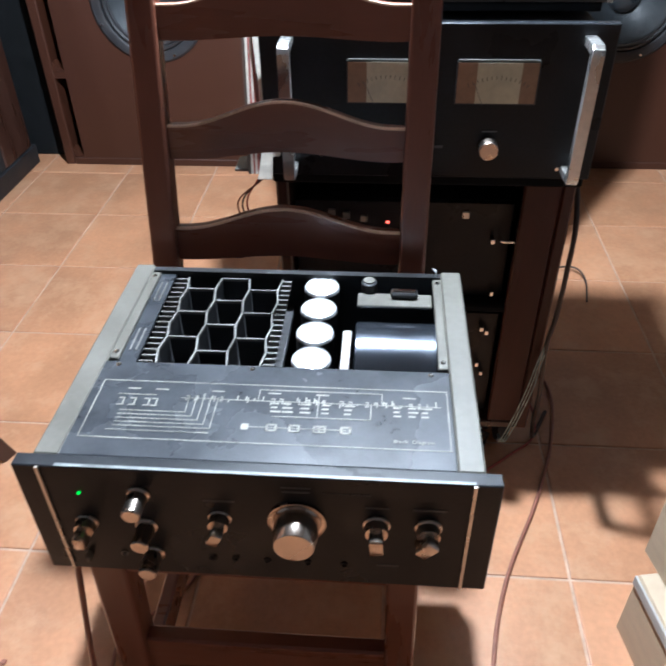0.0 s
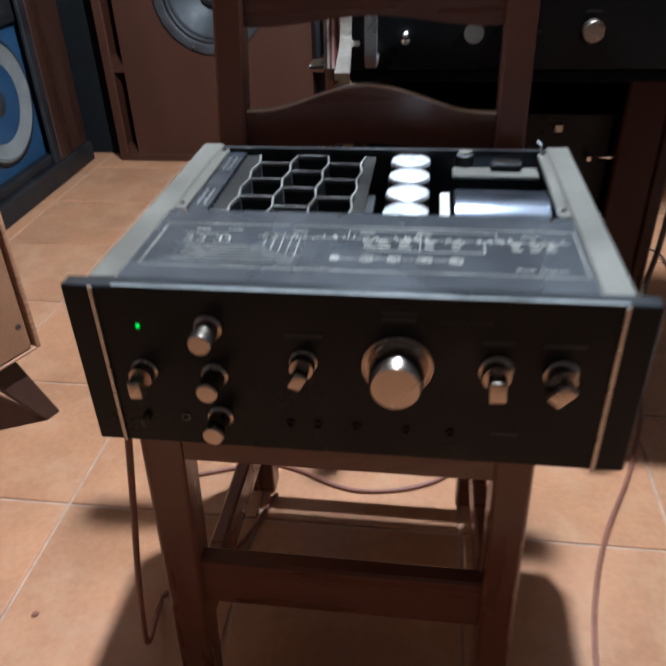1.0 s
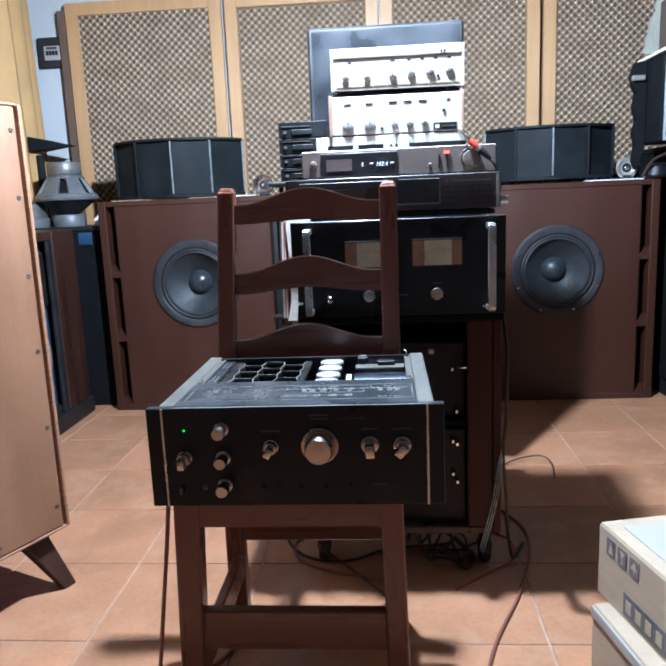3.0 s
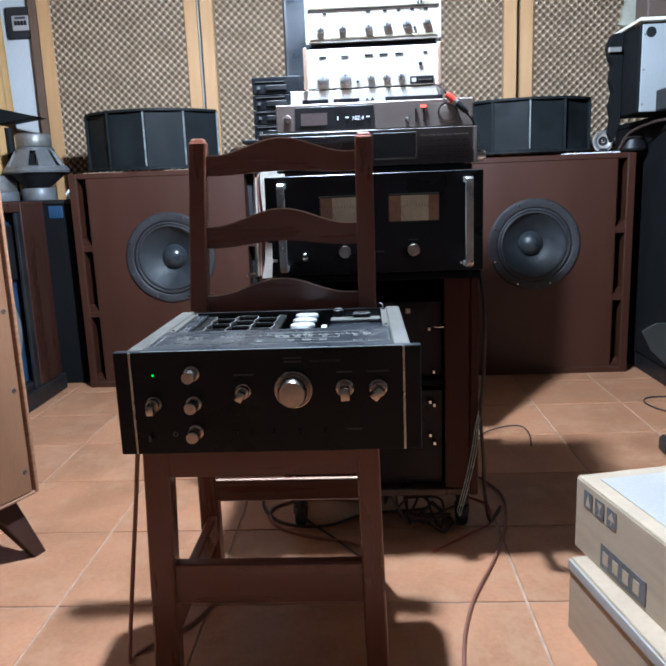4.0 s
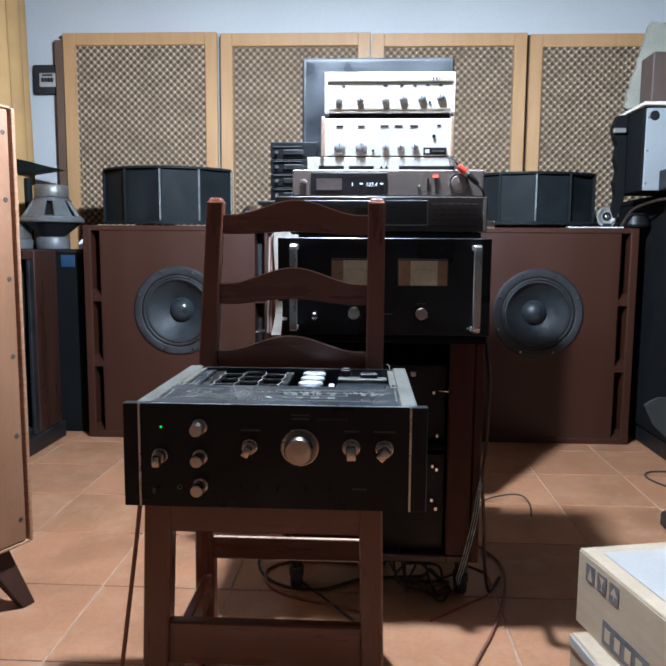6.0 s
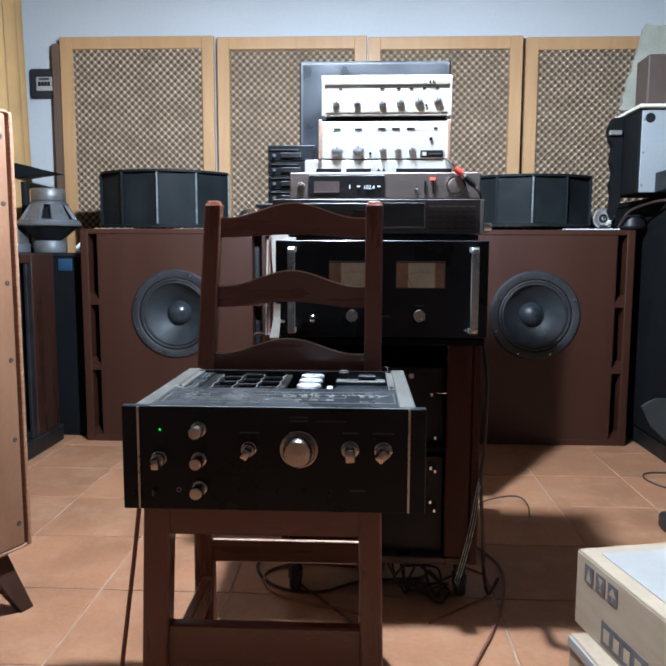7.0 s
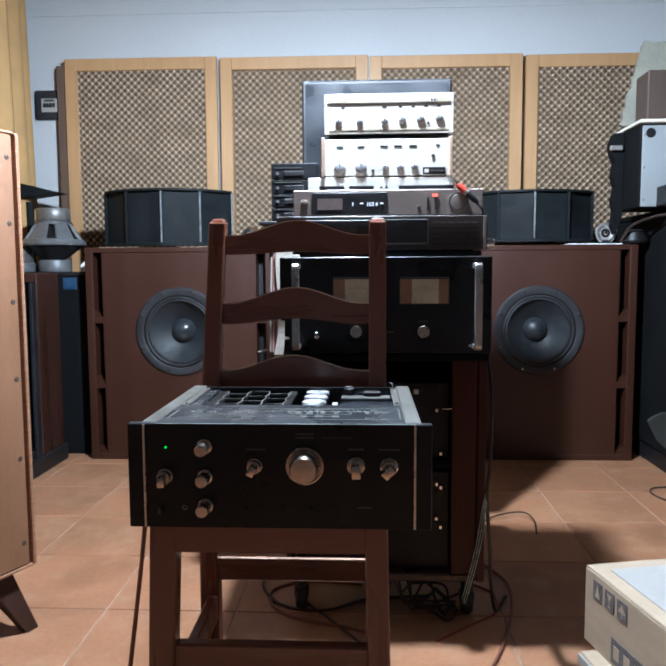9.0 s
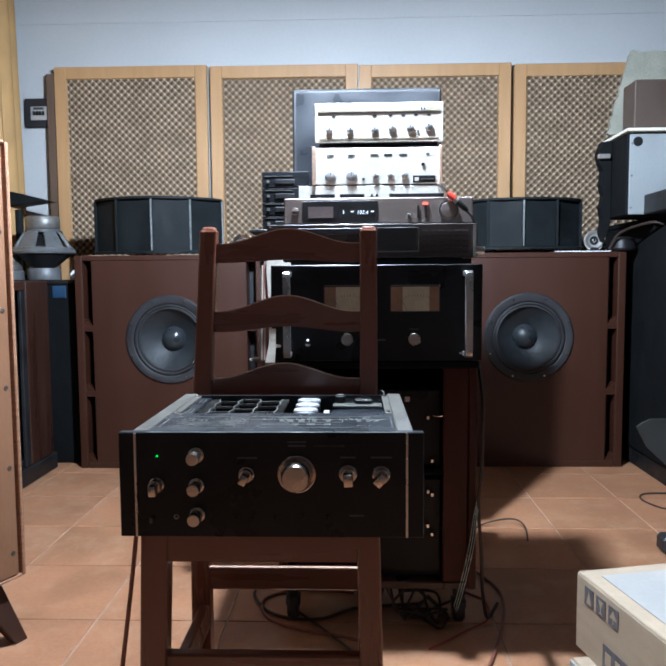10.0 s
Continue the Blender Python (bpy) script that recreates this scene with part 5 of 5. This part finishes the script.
# dark cabinet behind the monitor, in the gap next to the loudspeaker
dc = thing("dark_cabinet", "black cabinet standing in the corner behind the monitor", "cabinet", (-1.42, 2.41, 0))
part("body", box(-1.66, -1.185, 2.20, 2.62, 0.0005, 0.8495, 0.005), PITCH, dc)
part("top_board", box(-1.662, -1.183, 2.198, 2.62, 0.85, 0.87, 0.004), CASE, dc)
part("blue_panel", box(-1.288, -1.222, 2.1955, 2.1995, 0.785, 0.842, 0.002), BLUE, dc, "small blue panel near the top")
lens = thing("horn_lens", "black horn lens blade on the dark cabinet", "horn", (-1.58, 2.56, 0.87))
part("stem", lathe([(0, 0), (0.05, 0), (0.045, 0.02), (0.02, 0.03), (0.02, 0.36), (0, 0.36)], 20, at(-1.605, 2.56, 0.8702)), HORN, lens)
part("blade", prism([(-1.63, 1.320), (-1.56, 1.305), (-1.49, 1.287), (-1.425, 1.272), (-1.49, 1.265), (-1.56, 1.255), (-1.63, 1.245)], 0.12, at(0, 2.50, 0), bev=0.004), HORN, lens)

# ---- stack of gear by the east side ----
bc = thing("black_cabinet", "tall black cabinet in shade near the east wall", "cabinet", (1.72, 2.11, 0))
part("plinth", box(1.405, 2.05, 1.63, 2.60, 0, 0.0795, 0.004), CASE, bc)
part("body", box(1.395, 2.05, 1.62, 2.60, 0.080, 1.0945, 0.006), PITCH, bc)
part("top_board", box(1.392, 2.05, 1.617, 2.60, 1.095, 1.12, 0.005), PITCH, bc)
gp = thing("stage_speaker", "black stage speaker cabinet with a pale grey panel", "loudspeaker", (1.55, 1.95, 1.121), 0)
part("cabinet", box(1.245, 1.95, 1.935, 2.20, 1.1205, 1.455, 0.006), PITCH, gp)
part("panel", box(1.253, 1.90, 1.926, 1.9345, 1.1225, 1.448, 0.002), GREYPANEL, gp, "pale grey metal panel")
part("cable_hole", lathe([(0, 0.002), (0.018, 0.002), (0.02, 0)], 20, at(1.285, 1.926, 1.418) @ TO_FRONT), CASE, gp)
for z in (1.15, 1.28, 1.41):
    part("screw", lathe([(0, 0.002), (0.005, 0.001), (0.005, 0)], 8, at(1.262, 1.926, z) @ TO_FRONT), HEAT, gp)
tagged(part("shelf_plank", box(1.232, 2.0, 1.90, 2.20, 1.4555, 1.468, 0.002), FOAM), "bare wooden plank on the stage speaker", "plank")
random.seed(8)
edge = [(1.207 + 0.085 * k / 12 + random.uniform(-0.006, 0.006), 1.478 + 0.322 * k / 12) for k in range(13)]
tagged(part("broken_board", prism([(1.95, 1.473), (1.215, 1.473)] + edge + [(1.302, 1.822), (1.345, 1.815), (1.40, 1.818), (1.95, 1.80)], 0.02, at(0, 2.06, 0)), BOARD), "pale broken board with a ragged edge leaning on the plank", "board")
tagged(part("brown_box", box(1.267, 1.80, 1.925, 2.055, 1.4725, 1.665, 0.004), BOXWOOD), "brown wooden box on the plank", "box")
drv = thing("round_driver", "dark horn driver hanging at the edge of the stage speaker", "driver", (1.30, 2.12, 1.0))
tagged(part("foam_scrap", prism([(1.182, 1.40), (1.20, 1.450), (1.243, 1.454), (1.243, 1.10), (1.215, 1.02), (1.200, 1.06), (1.212, 1.12), (1.198, 1.17), (1.214, 1.22), (1.196, 1.27), (1.208, 1.33), (1.190, 1.36)], 0.05, at(0, 2.10, 0), bev=0.003), PITCH), "torn dark brown veneer strip hanging by the stage speaker", "scrap")
part("body", lathe([(0, 0), (0.055, 0), (0.06, 0.01), (0.05, 0.05), (0.03, 0.06), (0, 0.06)], 28, at(1.33, 2.19, 0.9842)), CASE, drv, smooth=True)
part("clamp", box(1.178, 1.228, 2.075, 2.095, 1.375, 1.395, 0.002), ALU, drv)
part("cable", tube([(1.26, 2.16, 0.99), (1.29, 2.10, 1.06), (1.36, 1.92, 1.09), (1.45, 1.91, 1.05)], 0.006, 7, 6), RUBBER, drv)
tagged(part("crate", box(1.31, 1.9, 1.66, 1.915, 1.1205, 1.20, 0.004), CASE), "dark wooden crate on the black cabinet", "crate")
tagged(part("grey_panel_scrap", prism([(1.147, 0.303), (1.165, 0.318), (1.198, 0.334), (1.26, 0.335), (1.40, 0.345), (1.50, 0.20), (1.50, 0.0), (1.38, 0.0), (1.32, 0.10), (1.246, 0.171), (1.186, 0.227)], 0.012, at(0.034, 1.600, 0.0), bev=0.002), SHEET), "grey metal scrap leaning on the black cabinet", "panel")

# ---- cartons ----
BX, BA = (0.556, 0.303), 12.0


def carton(name, label, x, y, z0, z1, w, d, turn, lid):
    c = thing(name, label, "carton", (x, y, z0), turn)
    t = 0.005
    h = z1 - z0
    part("side_wall", box(0, t, -d, 0, 0, h, 0.001), CARD, c)
    part("side_wall", box(w - t, w, -d, 0, 0, h, 0.001), CARD, c)
    part("end_wall", box(t, w - t, -t, 0, 0, h, 0.001), CARD, c)
    part("end_wall", box(t, w - t, -d, -d + t, 0, h, 0.001), CARD, c)
    part("base", box(t, w - t, -d + t, -t, 0, 0.004), CARD, c)
    part("top_flap", box(0.001, w - 0.001, -d + 0.001, -0.001, h + 0.0003, h + 0.005, 0.002), CARD, c)
    return c


up_box = carton("cardboard_carton", "brown carton with handling marks stacked on another carton", BX[0], BX[1], 0.152, 0.296, 0.42, 0.52, BA, 1)
part("paper_lid", box(0.030, 0.40, -0.50, -0.034, 0.1495, 0.1515, 0.0008), GREYPAPER, up_box, "white paper sheet on the lid")
for i, kind in enumerate(("arrow", "glass", "umbrella")):
    y = -0.030 - i * 0.040
    ic = part("handling_mark", box(-0.0012, -0.0002, y - 0.030, y, 0.098, 0.133), INK, up_box, "dark printed handling mark")
    if kind == "arrow":
        part("arrow", prism([(-0.008, 0.102), (0.008, 0.102), (0, 0.128)], 0.0006, Matrix.Translation((-0.0014, y - 0.015, 0)) @ Matrix.Rotation(radians(-90), 4, "Z")), CARD, ic)
    elif kind == "glass":
        part("glass", prism([(-0.008, 0.127), (-0.001, 0.114), (-0.001, 0.106), (-0.006, 0.103), (0.006, 0.103), (0.001, 0.106), (0.001, 0.114), (0.008, 0.127)], 0.0006, Matrix.Translation((-0.0014, y - 0.015, 0)) @ Matrix.Rotation(radians(-90), 4, "Z")), CARD, ic)
    else:
        part("umbrella", prism([(-0.011, 0.112), (0, 0.128), (0.011, 0.112), (0.001, 0.112), (0.001, 0.103), (-0.001, 0.103), (-0.001, 0.112)], 0.0006, Matrix.Translation((-0.0014, y - 0.015, 0)) @ Matrix.Rotation(radians(-90), 4, "Z")), CARD, ic)
lab = part("printed_patch", box(-0.0012, -0.0002, -0.235, -0.095, 0.008, 0.054), INK, up_box, "dark printed patch with lettering bars")
for i in range(4):
    part("letter_bar", box(-0.0020, -0.0013, -0.122 - i * 0.032, -0.104 - i * 0.032, 0.018, 0.042), CARD, lab)
low_box = carton("cardboard_carton", "brown carton on the floor under another carton", BX[0] - 0.022, BX[1] - 0.045, 0.0, 0.1465, 0.46, 0.56, BA - 2, 0)
part("pale_rim", box(-0.004, 0.0, -0.56, 0.0, 0.128, 0.148, 0.001), GREYPAPER, low_box, "pale worn rim")

# ---- cables on the floor ----
r = 0.0045


def cable(name, label, mat, radius, pts):
    return tagged(part(name, tube(pts, radius, 8, 8), mat, smooth=True), label, "cable")


part("power_cord", tube([(-0.210, 0.02, 0.50), (-0.220, 0.012, 0.40), (-0.240, 0.010, 0.25), (-0.268, 0.04, 0.10), (-0.31, 0.16, 0.0045), (-0.30, 0.19, 0.0045), (-0.22, 0.28, 0.0045), (-0.18, 0.40, 0.0045)], 0.0036, 8, 8), CORD, amp, "brown hanging power cord", True)
cable("floor_cable", "reddish cable curling over the tiles under the chair", CORD, 0.004, [(-0.34, 0.43, 0.004), (-0.22, 0.47, 0.004), (-0.154, 0.462, 0.004), (-0.08, 0.43, 0.004), (-0.019, 0.422, 0.004), (0.06, 0.44, 0.004), (0.122, 0.483, 0.004), (0.150, 0.56, 0.004), (0.10, 0.60, 0.004), (-0.02, 0.64, 0.004), (-0.103, 0.70, 0.004), (-0.12, 0.80, 0.004), (-0.02, 0.86, 0.004), (0.12, 0.84, 0.004)])
cable("floor_cable", "dark cable running over the tiles past the rack", CORD, 0.0038, [(0.302, -0.25, 0.006), (0.305, 0.00, 0.006), (0.318, 0.18, 0.006), (0.36, 0.34, 0.006), (0.44, 0.52, 0.006), (0.50, 0.70, 0.006), (0.52, 0.86, 0.006), (0.47, 1.0, 0.006)])
cable("floor_cable", "thin dark cable looping on the tiles behind the rack", RUBBER, 0.0028, [(0.42, 1.16, 0.003), (0.50, 1.29, 0.004), (0.57, 1.37, 0.010), (0.644, 1.397, 0.018), (0.692, 1.390, 0.018), (0.706, 1.33, 0.012), (0.692, 1.24, 0.003)])
cable("speaker_wire", "short red and black wire end on the tiles", REDCORD, 0.0028, [(0.297, 0.552, 0.003), (0.33, 0.58, 0.003), (0.40, 0.64, 0.004), (0.46, 0.70, 0.003), (0.47, 0.80, 0.003), (0.42, 0.86, 0.003)])
for i in range(3):
    o = 0.0055 * i
    cable("speaker_wire", "clear silver speaker wire hanging from the rack", CLEARCORD, 0.0010, [(0.414 + o * 0.4, 0.588, 0.36), (0.403 + o * 0.7, 0.584, 0.31), (0.394 + o, 0.582, 0.25), (0.380 + o, 0.581, 0.18), (0.363 + o, 0.584, 0.108), (0.362 + o, 0.605, 0.084), (0.372 + o * 0.4, 0.65, 0.05), (0.38, 0.72 + o, 0.002)])
cable("rack_cable", "black cable hanging along the rack side", RUBBER, 0.0045, [(0.430, 0.70, 0.66), (0.428, 0.62, 0.58), (0.424, 0.598, 0.50), (0.421, 0.592, 0.41), (0.414, 0.588, 0.34), (0.424, 0.60, 0.22), (0.436, 0.64, 0.10), (0.46, 0.70, 0.006), (0.50, 0.78, 0.006)])
cable("floor_cable", "dark cable looping over the tiles under the rack", RUBBER, 0.004, [(0.30, 0.78, 0.004), (0.135, 0.753, 0.004), (0.044, 0.695, 0.004), (-0.03, 0.690, 0.004), (-0.098, 0.724, 0.004), (-0.145, 0.80, 0.004), (-0.151, 0.870, 0.004), (-0.10, 0.94, 0.004), (0.02, 0.96, 0.004)])
cable("floor_cable", "thin dark cable crossing the tiles behind the chair", RUBBER, 0.0032, [(-0.06, 0.80, 0.012), (-0.02, 0.71, 0.012), (0.04, 0.645, 0.004), (0.094, 0.570, 0.004), (0.122, 0.530, 0.004)])
random.seed(12)
for i in range(7):
    pts = []
    for k in range(7):
        pts.append((0.20 + 0.022 * k + random.uniform(-0.05, 0.05), 0.70 + random.uniform(-0.06, 0.10), max(0.004, 0.12 - 0.02 * k + random.uniform(-0.05, 0.05))))
    pts[0] = (0.20 + 0.03 * i, 0.70, 0.123)
    cable("tangled_cable", "tangled black cable under the rack", RUBBER, 0.0032, pts)
BLUECORD = material("blue_wire", (0.03, 0.05, 0.22), 0.5, scale=30, vary=0.2)
for i, mt in enumerate((REDCORD, RUBBER, CORD)):
    o = 0.004 * i
    cable("loose_wire", "thin loose wire end curling beside the rack", mt, 0.0015, [(-0.087 + o, 0.60, 0.656), (-0.11 - 2 * o, 0.602, 0.606), (-0.082 - o, 0.605, 0.523 + o), (-0.105, 0.600, 0.528 + 2 * o), (-0.133 + o, 0.598, 0.509), (-0.15, 0.603, 0.523 + o), (-0.166, 0.60 - o, 0.512)])
cable("loose_wire", "blue wrap on the loose wires beside the rack", BLUECORD, 0.0036, [(-0.137, 0.600, 0.509), (-0.125, 0.600, 0.514)])
cable("floor_cable", "grey cable looping by the black cabinet", RUBBER, 0.0035, [(1.38, 1.75, 0.0035), (1.27, 1.74, 0.0035), (1.235, 1.66, 0.0035), (1.28, 1.56, 0.0035), (1.36, 1.60, 0.0035), (1.44, 1.50, 0.0035)])
tagged(part("dark_plug", box(1.085, 1.17, 1.12, 1.19, 0.0, 0.055, 0.01), PLASTIC), "dark plastic plug block lying on the tiles", "plug")
tagged(part("grit_speck", lathe([(0, 0), (0.006, 0), (0.004, 0.003), (0, 0.003)], 7, at(-0.492, 0.127, 0.0005)), CORD), "small brown speck of dirt on a tile", "dirt")

# ---- floor tiles ----
P = 0.338
tile_mesh = None
for i in range(-5, 8):
    for j in range(-12, 8):
        cx, cy = -0.54 + P * (i + 0.5), 0.344 + P * (j + 0.5)
        if cx + P / 2 < X0 or cx - P / 2 > X1 or cy + P / 2 < Y0 or cy - P / 2 > Y1 - 0.0:
            continue
        if tile_mesh is None:
            b = bmesh.new()
            bmesh.ops.create_cube(b, size=1, matrix=Matrix.Translation((0, 0, -0.005)) @ Matrix.Diagonal((P - 0.005, P - 0.005, 0.010, 1)))
            bmesh.ops.bevel(b, geom=[e for e in b.edges if e.verts[0].co.z > -0.001 and e.verts[1].co.z > -0.001], offset=0.003, segments=2, affect="EDGES", profile=0.6)
            tile_mesh = bpy.data.meshes.new("tile")
            b.to_mesh(tile_mesh)
            b.free()
            tile_mesh.materials.append(TILE)
        ob = new("tile", tile_mesh)
        ob.parent = floor
        ob.matrix_basis = at(cx, cy, 0) @ Matrix.Rotation(math.pi / 2 * random.randrange(4), 4, "Z")
